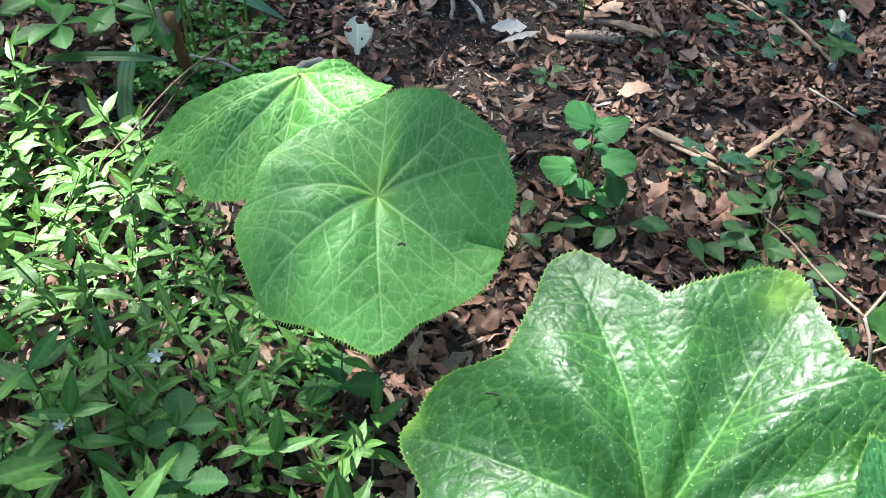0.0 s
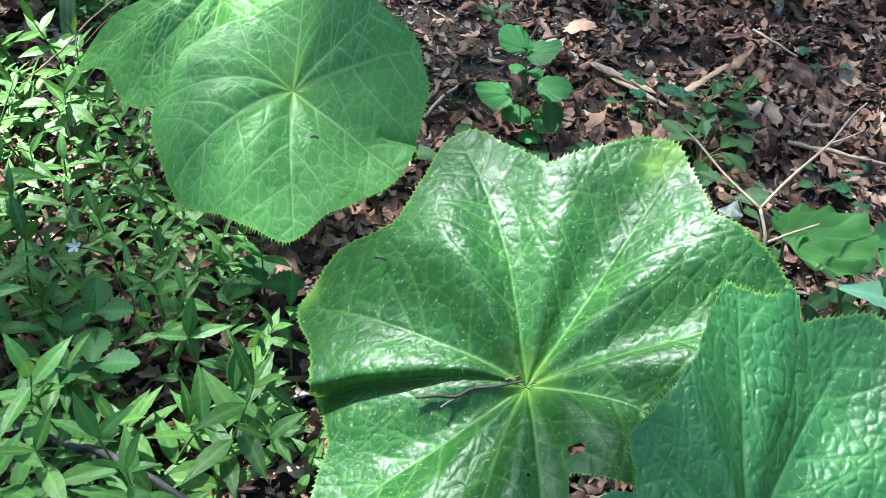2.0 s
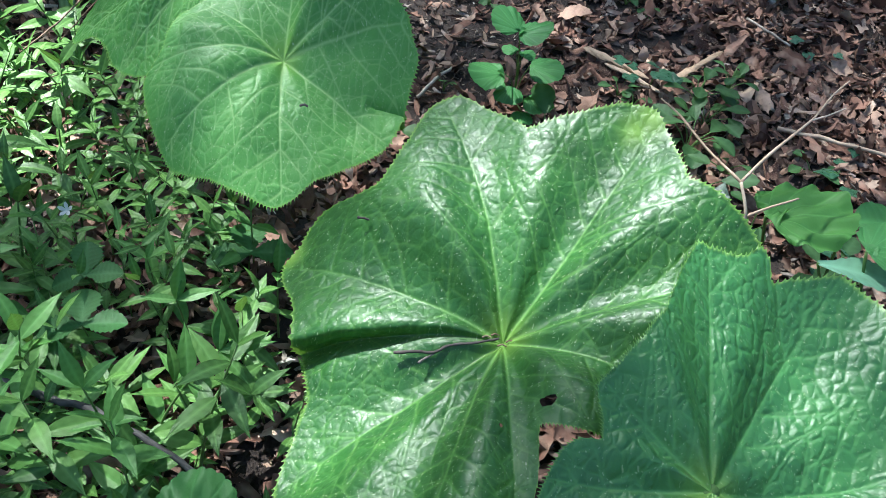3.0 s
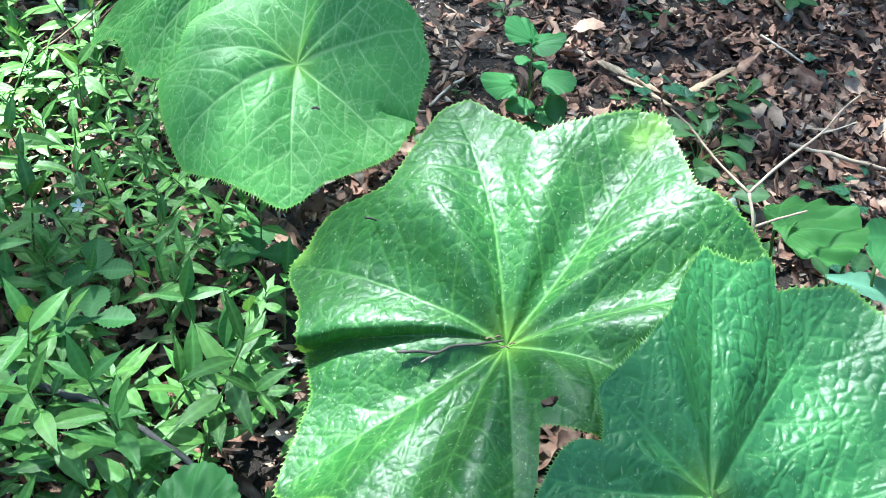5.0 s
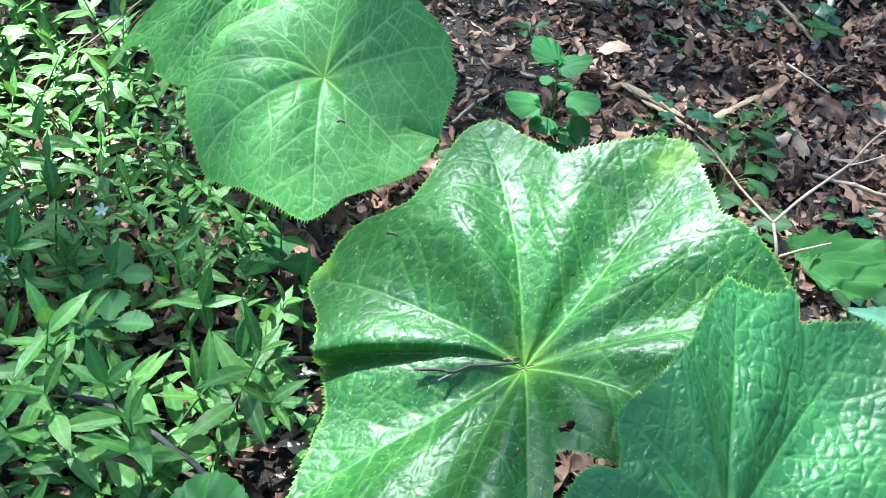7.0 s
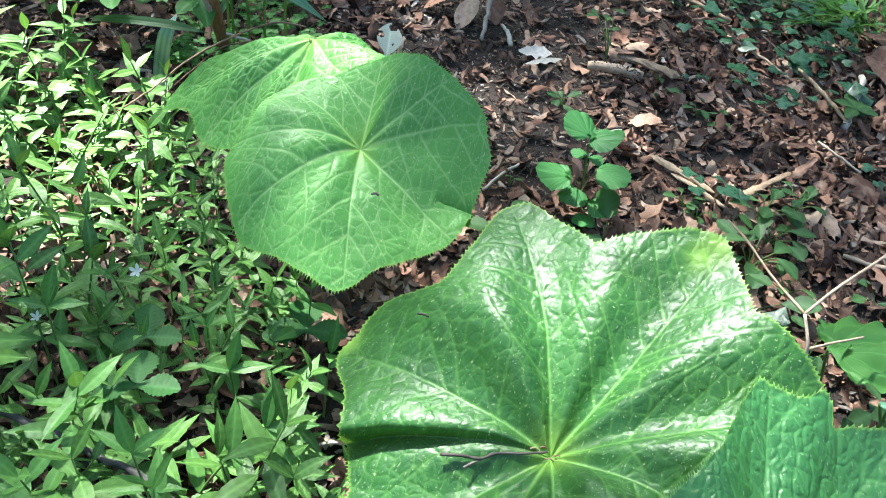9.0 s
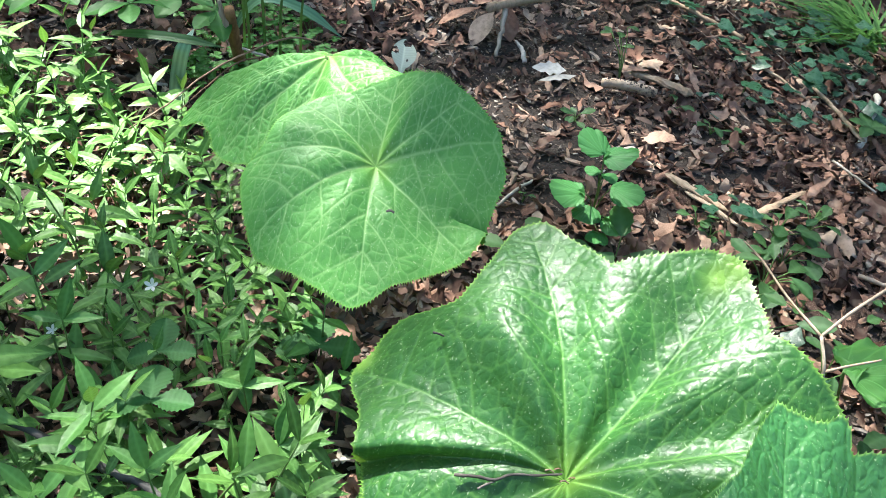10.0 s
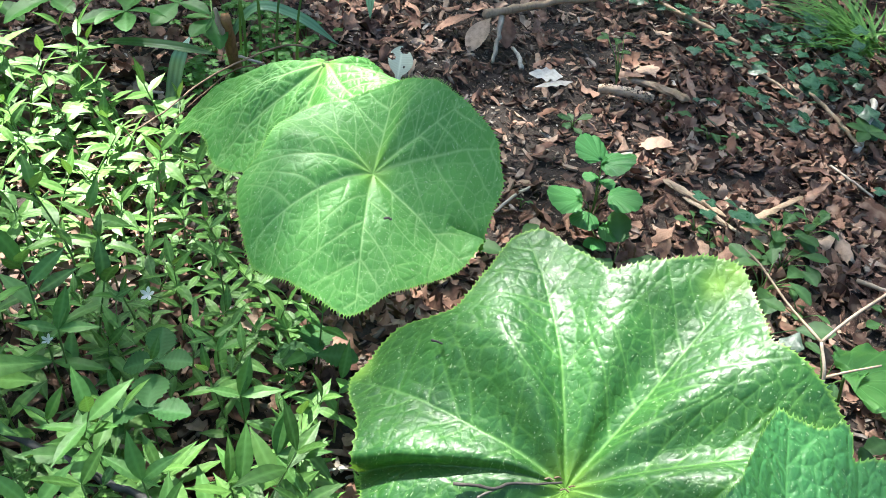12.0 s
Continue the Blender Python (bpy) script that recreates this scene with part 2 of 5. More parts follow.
def tube(points, radii, sides=7, rough=0.0, seed=1, name="tube"):
    """A tapered round stem along points, closed at both ends."""
    pts = [Vector(p) for p in points]
    if not isinstance(radii, (list, tuple)):
        radii = [radii] * len(pts)
    rnd = random.Random(seed)
    v = []
    for i, p in enumerate(pts):
        d = (pts[min(i + 1, len(pts) - 1)] - pts[max(i - 1, 0)]).normalized()
        a = d.orthogonal().normalized()
        if i:
            a = (last - d * last.dot(d)).normalized()
        last = a
        b = d.cross(a)
        for j in range(sides):
            w = 2 * math.pi * j / sides
            v.append(p + (a * math.cos(w) + b * math.sin(w)) * radii[i] * (1 + rough * rnd.uniform(-1, 1)))
    f = grid_faces(len(pts), sides, True)
    f.append(tuple(reversed(range(sides))))
    f.append(tuple(range(len(v) - sides, len(v))))
    return made(v, f, name)


def bent(points, steps=6):
    """A smooth line through a few points."""
    p = [Vector(q) for q in points]
    p = [p[0] * 2 - p[1], *p, p[-1] * 2 - p[-2]]
    line = []
    for i in range(1, len(p) - 2):
        for k in range(steps):
            t = k / steps
            line.append(0.5 * (2 * p[i] + (p[i + 1] - p[i - 1]) * t + (2 * p[i - 1] - 5 * p[i] + 4 * p[i + 1] - p[i + 2]) * t * t + (3 * p[i] - p[i - 1] - 3 * p[i + 1] + p[i + 2]) * t ** 3))
    return line + [p[-2]]


def taper(n, a, b):
    return [a + (b - a) * i / (n - 1) for i in range(n)]


# ---- ground ----
def ground_z(x, y):
    z = 0.012 * math.sin(2.3 * x + 0.7) * math.sin(1.9 * y + 0.4)
    z += 0.055 * math.exp(-((x + 0.08) ** 2 + (y - 0.74) ** 2) / 0.05)
    z += 0.04 * math.exp(-((x + 0.35) ** 2 + (y - 0.5) ** 2) / 0.15)
    return z


def build_ground():
    xs = np.concatenate([[-150, -40, -12, -5], np.linspace(-2.2, 2.2, 150), [5, 12, 40, 150]])
    ys = np.concatenate([[-150, -40, -12, -4], np.linspace(-0.8, 3.6, 150), [6, 14, 40, 150]])
    v = []
    for y in ys:
        for x in xs:
            near = max(0.0, 1 - max(abs(x) - 2.2, abs(y - 1.4) - 2.2, 0) / 4)
            z = ground_z(x, y) if near > 0 else 0.0
            v.append((x, y, near * (z + 0.009 * (noise.noise(Vector((x * 9, y * 9, 0.3))) + 0.6 * noise.noise(Vector((x * 31, y * 31, 4.1)))))))
    ob = part("ground", made(v, grid_faces(len(ys), len(xs)), "ground"), soil_mat)
    return tagged(ob, "dark crumbly garden soil under leaf litter", "ground", kind="structure")


ground = build_ground()


# ---- the large leaves ----
def smooth_ring(pairs, n, blur):
    """Radius by angle, round the circle."""
    pairs = sorted(pairs)
    a = np.array([p[0] for p in pairs], float)
    r = np.array([p[1] for p in pairs], float)
    ring = np.interp(np.arange(n) * 360 / n, np.concatenate([a - 360, a, a + 360]), np.tile(r, 3))
    k = np.exp(-0.5 * (np.arange(-3 * blur, 3 * blur + 1) / blur) ** 2)
    k /= k.sum()
    return np.convolve(np.concatenate([ring[-3 * blur:], ring, ring[:3 * blur]]), k, "valid")


def vein_lines(mains, ring, rnd, ribs, opening):
    """Main veins from the middle to the lobes' tips; side veins that bend to the rim and end where they meet others; short cross veins."""
    lines, taken = [], {}
    gap_size = 0.0045
    n = len(ring)

    def reach(p):
        return ring[int(round(math.degrees(math.atan2(p[1], p[0])) % 360 / 360 * n)) % n]

    def grow(p, way, length, w0, w1, turn, strength, kin, own, gap, wobble):
        pts = [p]
        steps = max(3, int(length / 0.008))
        heading = way
        for i in range(steps):
            heading += turn / steps + rnd.uniform(-wobble, wobble)
            q = (pts[-1][0] + math.cos(heading) * length / steps, pts[-1][1] + math.sin(heading) * length / steps)
            if math.hypot(*q) > reach(q) * 0.985:
                break
            pts.append(q)
            if gap and taken.get((round(q[0] / gap_size), round(q[1] / gap_size)), kin[0]) not in kin:
                break
        m = len(pts)
        if m < 2:
            return None
        for i in range(m - 1):
            lines.append((pts[i], pts[i + 1], w0 + (w1 - w0) * i / m, strength * (1 - 0.45 * i / m)))
        for (x0, y0), (x1, y1) in zip(pts, pts[1:]):
            for k in (0, 0.33, 0.67, 1):
                taken.setdefault((round((x0 + (x1 - x0) * k) / gap_size), round((y0 + (y1 - y0) * k) / gap_size)), own)
        return pts, own

    def branches(stems, spots, angle, length, w0, strength, gap, turn, first):
        made_here, count = [], first
        for f in spots:
            for pts, own in stems:
                m = len(pts)
                for side in (1, -1):
                    i = int(np.clip((f + rnd.uniform(-0.03, 0.03)) * m, 0, m - 2))
                    if rnd.random() < 0.07:
                        continue
                    h = math.atan2(pts[i + 1][1] - pts[i][1], pts[i + 1][0] - pts[i][0])
                    count += 1
                    got = grow(pts[i], h + side * angle * rnd.uniform(0.85, 1.15), length * rnd.uniform(0.8, 1.1) * (1.2 - 0.5 * f), w0, 0.0005, -side * turn, strength, (own, count), count, gap, 0.11)
                    if got:
                        made_here.append(got)
        return made_here, count

    stems = []
    for k, (a, bend) in enumerate(mains):
        a = math.radians(a)
        got = grow((0.0, 0.0), a - bend * 0.5, 0.4, 0.0018, 0.0007, bend, 1.0, (k,), k, False, 0.035)
        if got:
            stems.append(got)
    second, count = branches(stems, np.linspace(0.26, 0.92, ribs), opening, 0.12, 0.0013, 0.62, True, 0.2, 100)
    branches(second, (0.35, 0.72), 1.05, 0.035, 0.0007, 0.26, True, 0.2, count)
    return lines


def cells_of(X, Y, cell, seed):
    """Distances to the nearest and next of points strewn about a grid, in cells."""
    rnd = np.random.RandomState(seed)
    jitter = rnd.uniform(-0.42, 0.42, (64, 64, 2))
    gx, gy = X / cell, Y / cell
    ix, iy = np.floor(gx).astype(int), np.floor(gy).astype(int)
    d1, d2 = np.full(X.shape, 9.0), np.full(X.shape, 9.0)
    for dx in (-1, 0, 1):
        for dy in (-1, 0, 1):
            j = jitter[(ix + dx) % 64, (iy + dy) % 64]
            d = np.hypot(ix + dx + 0.5 + j[..., 0] - gx, iy + dy + 0.5 + j[..., 1] - gy)
            d2 = np.minimum(d2, np.maximum(d1, d))
            d1 = np.minimum(d1, d)
    return d1, d2


def big_leaf(name, label, centre, shape, outline, mains, material, root, puff=0.012, folds=(), seed=3, holes=(), sink_depth=0.002, rough_wave=1.0, pillow=0.0016, cell=0.02, yellow=(), NT=1140, NR=155, blur=5, ribs=6, opening=0.85, bumpy=0.5):
    """A lobed, toothed shield leaf on a stalk. shape: how its height goes with distance and direction from the middle."""
    rnd = random.Random(seed)
    ring = smooth_ring(outline, NT, blur)
    teeth = np.zeros(NT)
    i = 0
    while i < NT:
        size = rnd.uniform(0.0024, 0.0047)
        teeth[i] = size
        if i + 1 < NT:
            teeth[i + 1] = size * 0.2
        i += rnd.choice((3, 4, 4, 5))
    th = np.arange(NT) * 2 * math.pi / NT
    s = np.linspace(0, 1, NR) ** 0.8
    rr = s[:, None] * ring[None, :] + np.clip((s[:, None] - 0.97) / 0.03, 0, 1) * teeth[None, :]
    TH = np.broadcast_to(th, rr.shape)
    X, Y = rr * np.cos(TH), rr * np.sin(TH)
    k = shape
    z = rr * (k[0] + k[1] * np.cos(TH) + k[2] * np.sin(TH) + k[3] * np.cos(2 * TH) + k[4] * np.sin(2 * TH) + k[5] * np.cos(3 * TH) + k[6] * np.sin(3 * TH))
    z += 5 * rr ** 2 * (k[7] + k[8] * np.cos(TH) + k[9] * np.sin(TH) + k[10] * np.cos(2 * TH) + k[11] * np.sin(2 * TH))
    angles = sorted(math.radians(a) % (2 * math.pi) for a, _ in mains)
    ext = [angles[-1] - 2 * math.pi, *angles, angles[0] + 2 * math.pi]
    between = np.zeros_like(th)
    for a, b in zip(ext, ext[1:]):
        inside = (th >= a) & (th < b)
        between[inside] = np.sin((th[inside] - a) / (b - a) * math.pi) ** 2 * min(1.0, (b - a) / 0.8)
    z += puff * (between[None, :] - 0.4) * np.sin(np.clip(s, 0, 1) * math.pi * 0.8)[:, None]
    for a, width, up, down, start, over in folds:
        d = (np.degrees(th) - a + 180) % 360 - 180
        lift = (down + (up - down) / (1 + np.exp(np.clip(d / 1.2, -40, 40)))) * np.exp(-(d / width) ** 2)
        along = np.clip((s - start) / (1 - start), 0, 1)
        z += lift[None, :] * along[:, None]
        lean = np.radians(over) * np.exp(-((d + 1.5) / 3.5) ** 2)[None, :] * np.clip(along * 1.6, 0, 1)[:, None]
        X, Y = X * np.cos(lean) - Y * np.sin(lean), X * np.sin(lean) + Y * np.cos(lean)
    lines = vein_lines(mains, ring, rnd, ribs, opening)
    vein, sink, near = np.zeros_like(X), np.zeros_like(X), np.full(X.shape, 0.03)
    reach = 0.013
    for (ax, ay), (bx, by), w, strength in lines:
        mid, r = math.atan2(ay + by, ax + bx), math.hypot(ax + bx, ay + by) / 2
        half = math.pi if r < 0.03 else min(math.pi, (reach + 0.008) / r + 0.17)
        cols = np.arange(int((mid - half) / (2 * math.pi) * NT), int((mid + half) / (2 * math.pi) * NT) + 1)[:NT] % NT
        lo, hi = np.searchsorted(s * ring[cols].max(), r - reach - 0.01), np.searchsorted(s * ring[cols].min(), r + reach + 0.01)
        rows = np.arange(max(0, lo - 1), min(NR, hi + 1))
        block = np.ix_(rows, cols)
        px, py = X[block] - ax, Y[block] - ay
        ux, uy = bx - ax, by - ay
        t = np.clip((px * ux + py * uy) / (ux * ux + uy * uy + 1e-12), 0, 1)
        d = np.hypot(px - t * ux, py - t * uy)
        vein[block] = np.maximum(vein[block], strength * np.exp(-(d / w) ** 2))
        sink[block] = np.maximum(sink[block], strength ** 2 * np.exp(-(d / (w * 1.4 + 0.0016)) ** 2))
        near[block] = np.minimum(near[block], d + 0.0035 * (1 - strength))
    z -= sink_depth * sink

    def rolling(scale, k):
        return np.array([noise.noise(Vector((x * scale, y * scale, k))) for x, y in zip(X.ravel(), Y.ravel())]).reshape(X.shape)

    wave, wave2, wx, wy = rolling(15, seed), rolling(55, seed + 9), rolling(34, seed + 20), rolling(34, seed + 31)
    d1, d2 = cells_of(X + 0.007 * wx, Y + 0.007 * wy, cell, seed)
    fade = np.clip((rr - 0.012) / 0.05, 0, 1)
    quilt = np.minimum(1 - np.exp(-(near / 0.0042) ** 2), 1 - bumpy * np.exp(-((d2 - d1) / 0.24) ** 2)) - 0.7 * bumpy * d1 ** 2
    z += pillow * fade * (quilt - 0.5) * (1 + 0.9 * wave)
    z += rough_wave * (0.0048 * wave + 0.0009 * wave2) * (s ** 0.5)[:, None]
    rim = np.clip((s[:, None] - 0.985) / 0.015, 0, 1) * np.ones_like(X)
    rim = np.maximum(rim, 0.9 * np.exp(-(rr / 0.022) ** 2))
    # Yellowed patches, and spots that paint a back-lit glow into the blade.
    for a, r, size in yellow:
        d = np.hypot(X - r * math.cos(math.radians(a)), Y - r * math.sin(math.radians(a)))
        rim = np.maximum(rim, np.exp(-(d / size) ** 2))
    verts = np.stack([X, Y, z], -1).reshape(-1, 3)
    faces = grid_faces(NR, NT, True)
    for a, r, size in holes:
        hx, hy = r * math.cos(math.radians(a)), r * math.sin(math.radians(a))
        ragged = 1 + 0.55 * rolling(210, seed + 50).ravel()
        gone = (np.hypot(verts[:, 0] - hx, (verts[:, 1] - hy) * 1.4) < size * ragged).tolist()
        faces = [f for f in faces if not gone[f[0]]]
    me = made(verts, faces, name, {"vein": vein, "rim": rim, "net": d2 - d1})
    thing = new(name)
    thing.location = centre
    part("blade", me, material, thing)
    foot = Vector(root) - Vector(centre)
    stalk = bent([foot, foot * 0.6 + Vector((0.01, 0.02, 0)), foot * 0.25 + Vector((0.0, 0.01, 0)), (0, 0, -0.002)])
    part("stalk", tube(stalk, taper(len(stalk), 0.011, 0.007), 10), herb_stem_mat, thing, "pale green fleshy stalk")
    return tagged(thing, label, "leaf", "large shield leaves")


leaf_a = big_leaf("shield_leaf", "large round light green toothed leaf, flat and pale-veined", (-0.058, 0.845, 0.4),
    (0.611, -0.202, 0.67, -0.021, 0.296, -0.096, 0.02, -0.551, 0.319, 0.023, -0.065, -0.161),
    [(6, 0.186), (10, 0.176), (17, 0.171), (27, 0.141), (41, 0.114), (64, 0.092), (102, 0.092), (130, 0.097), (161, 0.129), (173, 0.149), (190, 0.16), (196, 0.19), (218, 0.19), (230, 0.194), (249, 0.177), (265, 0.181), (278, 0.193), (286, 0.185), (295, 0.17), (313, 0.168), (335, 0.181), (347, 0.179), (357, 0.179)],
    [(278, 0.0), (231, 0.1), (196, -0.15), (164, 0.0), (86, 0.0), (35, 0.0), (11, -0.1), (332, 0.0)], leaf_a_mat, (-0.1, 1.0, 0.0), 0.007, [(341, 6, 0.02, -0.03, 0.7, 9)], 5, pillow=0.0007, cell=0.017, sink_depth=0.0012, rough_wave=1.0, ribs=4, opening=1.0, bumpy=0.6)
# Yellow at 153 degrees is leaf colour; 59 and 61 paint sunlit glow.
leaf_b = big_leaf("shield_leaf", "huge glossy deep green lobed leaf, cupped, folded and torn", (0.268, 0.405, 0.415),
    (0.572, 0.441, 0.202, -0.103, -0.214, 0.041, 0.076, -0.384, -0.11, 0.088, -0.048, 0.23),
    [(4, 0.235), (10, 0.245), (16, 0.246), (21, 0.237), (27, 0.223), (33, 0.211), (39, 0.2), (49, 0.223), (59, 0.251), (67, 0.242), (75, 0.224), (84, 0.21), (90, 0.199), (94, 0.217), (101, 0.253), (106, 0.291), (112, 0.292), (120, 0.249), (126, 0.232), (134, 0.217), (139, 0.238), (143, 0.266), (148, 0.273), (152, 0.267), (154, 0.281), (159, 0.269), (165, 0.241), (169, 0.219), (172, 0.217), (181, 0.205), (194, 0.195), (205, 0.218), (216, 0.254), (227, 0.224), (237, 0.216), (262, 0.215), (275, 0.208), (281, 0.175), (285, 0.114), (292, 0.122), (304, 0.145), (315, 0.18), (340, 0.2)],
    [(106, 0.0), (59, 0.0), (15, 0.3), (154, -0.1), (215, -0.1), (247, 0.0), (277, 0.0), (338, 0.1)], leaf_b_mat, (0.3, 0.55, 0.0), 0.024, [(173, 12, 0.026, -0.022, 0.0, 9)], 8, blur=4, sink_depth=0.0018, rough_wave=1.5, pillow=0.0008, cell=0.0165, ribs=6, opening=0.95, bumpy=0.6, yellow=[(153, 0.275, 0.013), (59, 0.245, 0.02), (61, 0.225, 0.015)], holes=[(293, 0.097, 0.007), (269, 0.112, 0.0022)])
leaf_c = big_leaf("shield_leaf", "big puckered blue-green toothed leaf overlapping another leaf", (0.441, 0.241, 0.475),
    (-0.016, -0.31, 0.138, -0.236, -0.219, 0.052, -0.002, 0.167, 0.186, -0.059, 0.121, 0.137),
    [(49, 0.266), (58, 0.265), (65, 0.235), (68, 0.226), (72, 0.208), (74, 0.228), (77, 0.234), (80, 0.217), (84, 0.212), (90, 0.211), (93, 0.214), (99, 0.183), (104, 0.159), (111, 0.135), (125, 0.119), (138, 0.116), (149, 0.12), (158, 0.103), (167, 0.097), (169, 0.116), (174, 0.127), (184, 0.138), (194, 0.151), (215, 0.18), (240, 0.16), (270, 0.2), (300, 0.18), (330, 0.22), (350, 0.2), (10, 0.24), (30, 0.22)],
    [(93, 0.0), (57, 0.0), (149, 0.0), (186, 0.0), (15, 0.1), (310, 0.0), (265, 0.0)], leaf_c_mat, (0.42, 0.42, 0.0), 0.014, (), 12, blur=2, sink_depth=0.002, rough_wave=1.3, pillow=0.0012, cell=0.0145, ribs=6, opening=0.95, bumpy=0.85)
leaf_d = big_leaf("shield_leaf", "large light green drooping toothed leaf beneath its neighbour", (-0.202, 1.057, 0.432),
    (-0.292, 0.29, 0.021, 0.201, -0.18, -0.133, -0.062, -0.218, 0.072, 0.016, -0.024, -0.014),
    [(6, 0.13), (30, 0.1), (62, 0.089), (81, 0.07), (110, 0.07), (140, 0.085), (160, 0.14), (172, 0.205), (180, 0.245), (187, 0.264), (196, 0.211), (204, 0.194), (209, 0.193), (214, 0.187), (219, 0.179), (231, 0.157), (241, 0.145), (270, 0.14), (310, 0.15), (347, 0.14)],
    [(186, 0.0), (216, 0.0), (262, 0.0), (309, 0.0), (20, 0.0), (95, 0.0), (150, 0.0)], leaf_a_mat, (-0.16, 1.15, 0.0), 0.012, (), 17, pillow=0.0017, cell=0.018, bumpy=0.85, rough_wave=1.3, sink_depth=0.0012, blur=3, ribs=5)


# ---- small leaves ----
def leaf_mesh(name, length, width, shape="lance", rows=9, cols=5, droop=0.25, fold=0.25, tooth=0.0, seed=1):
    """One leaf blade along +y from its base at the origin, its upper side to +z."""
    rnd = random.Random(seed)
    v, vein = [], []
    for i in range(rows):
        t = i / (rows - 1)
        if shape == "lance":
            w = (math.sin(math.pi * t ** 0.84) ** 1.1) * (1 - 0.12 * t) * 1.06
        elif shape == "oval":
            w = math.sin(math.pi * min(1, t * 0.97 + 0.02)) ** 0.7
        elif shape == "round":
            w = math.sqrt(max(0.0, 1 - (2 * t - 1) ** 2)) * (1.0 if t > 0.12 else 1.15)
        else:
            w = math.sin(math.pi * t ** 0.6) ** 0.8
        w = max(w, 0.015)
        if tooth and 0 < i < rows - 1:
            w *= 1 + (tooth if i % 2 else -tooth)
        y = t * length
        dz = -droop * length * t ** 2
        for j in range(cols):
            u = 2 * j / (cols - 1) - 1
            x = u * w * width / 2
            back = -0.015 * length * abs(u) if shape == "lance" else 0.13 * length * abs(u) * (1 - t)
            v.append((x, y + back * (0 < i < rows - 1), dz + fold * abs(x) + 0.012 * length * rnd.uniform(-1, 1) * abs(u) - (0.01 * length * min(1, 2 * abs(u)) if i % 2 and shape != "lance" else 0)))
            vein.append(1.0 if j == cols // 2 else (0.35 if i % 2 else 0.0) * (abs(u) < 0.9))
    return made(v, grid_faces(rows, cols), name, {"vein": vein})


def heart_leaf_mesh(name, size, n=80, rings=6, tooth=0.05, cup=0.18, seed=1, notch=0.55, wave=0.055):
    """A rounded toothed leaf with a heart-shaped base at the origin, along +y."""
    v, vein = [(0, 0, 0)], [1.0]
    faces = []
    for k in range(1, rings + 1):
        s = k / rings
        for j in range(n):
            a = 2 * math.pi * j / n
            r = size * 0.5 * (1 - notch * math.exp(-((a if a < math.pi else a - 2 * math.pi) / 0.38) ** 2))
            if k == rings:
                r *= 1 - tooth * (1 - abs(math.sin(math.pi * j / 4)))
            x, y = r * s * math.sin(a), -r * s * math.cos(a) + size * 0.42 * min(1, s * 1.0)
            z = cup * size * (s * s) * (0.35 + 0.3 * math.cos(2 * a)) + wave * size * s * noise.noise(Vector((3 * s * math.sin(a), 3 * s * math.cos(a), seed))) - 0.1 * size * s * s
            spoke = j % max(5, n // 9)
            v.append((x, y, z - (0.006 * size * s if spoke == 0 else 0)))
            vein.append((0.8 if spoke == 0 else 0.45 if spoke == max(2, k * n // 60) else 0.0) * (1.1 - 0.5 * s))
    for j in range(n):
        faces.append((0, 1 + j, 1 + (j + 1) % n))
    for k in range(rings - 1):
        for j in range(n):
            a, b = 1 + k * n + j, 1 + k * n + (j + 1) % n
            faces.append((a, a + n, b + n, b))
    return made(v, faces, name, {"vein": vein})


def ivy_mesh(name, size, seed=1):
    rnd = random.Random(seed)
    tips = [(-150, 0.5), (-118, 0.5), (-75, 0.66), (-38, 0.58), (0, 0.95), (38, 0.58), (75, 0.66), (118, 0.5), (150, 0.5), (180, 0.14)]
    v, vein = [(0, 0.2 * size, 0)], [1.0]
    ring = []
    for a, r in tips:
        r *= rnd.uniform(0.9, 1.1)
        w = math.radians(a)
        ring.append((r * size * math.sin(w) * 0.85, (0.2 + r * math.cos(w) * 0.8) * size, rnd.uniform(-0.07, 0.03) * size * r))
    for s in (0.5, 1.0):
        for i, (x, y, z) in enumerate(ring):
            v.append((x * s, 0.2 * size + (y - 0.2 * size) * s, z * s * s + 0.03 * size * (s < 1)))
            vein.append(0.8 if i % 2 == 0 and i < 9 else 0.0)
    n = len(ring)
    f = [(0, 1 + j, 1 + (j + 1) % n) for j in range(n)] + [(1 + j, 1 + n + j, 1 + n + (j + 1) % n, 1 + (j + 1) % n) for j in range(n)]
    return made(v, f, name, {"vein": vein})


def aim(at, azimuth, pitch, roll=0, size=1.0):
    """A pose for a leaf: it points along azimuth (degrees from +y towards -x), raised by pitch."""
    return Matrix.Translation(at) @ Euler((radians(pitch), radians(roll), radians(azimuth)), "XYZ").to_matrix().to_4x4() @ Matrix.Diagonal((size, size, size, 1))


# ---- ground-covering herb ----
HERB_LEAVES = [leaf_mesh("herb_leaf", 0.058, w, "lance", 13, 7, d, 0.14, 0.02, 20 + i) for i, (d, w) in enumerate(((0.05, 0.0165), (0.16, 0.019), (0.28, 0.0175), (0.42, 0.02)))]
SPRIG_LEAVES = [leaf_mesh("sprig_leaf", 0.066, 0.0205, "lance", 15, 7, d, 0.14, 0.02, 25 + i) for i, d in enumerate((0.05, 0.16, 0.28))]


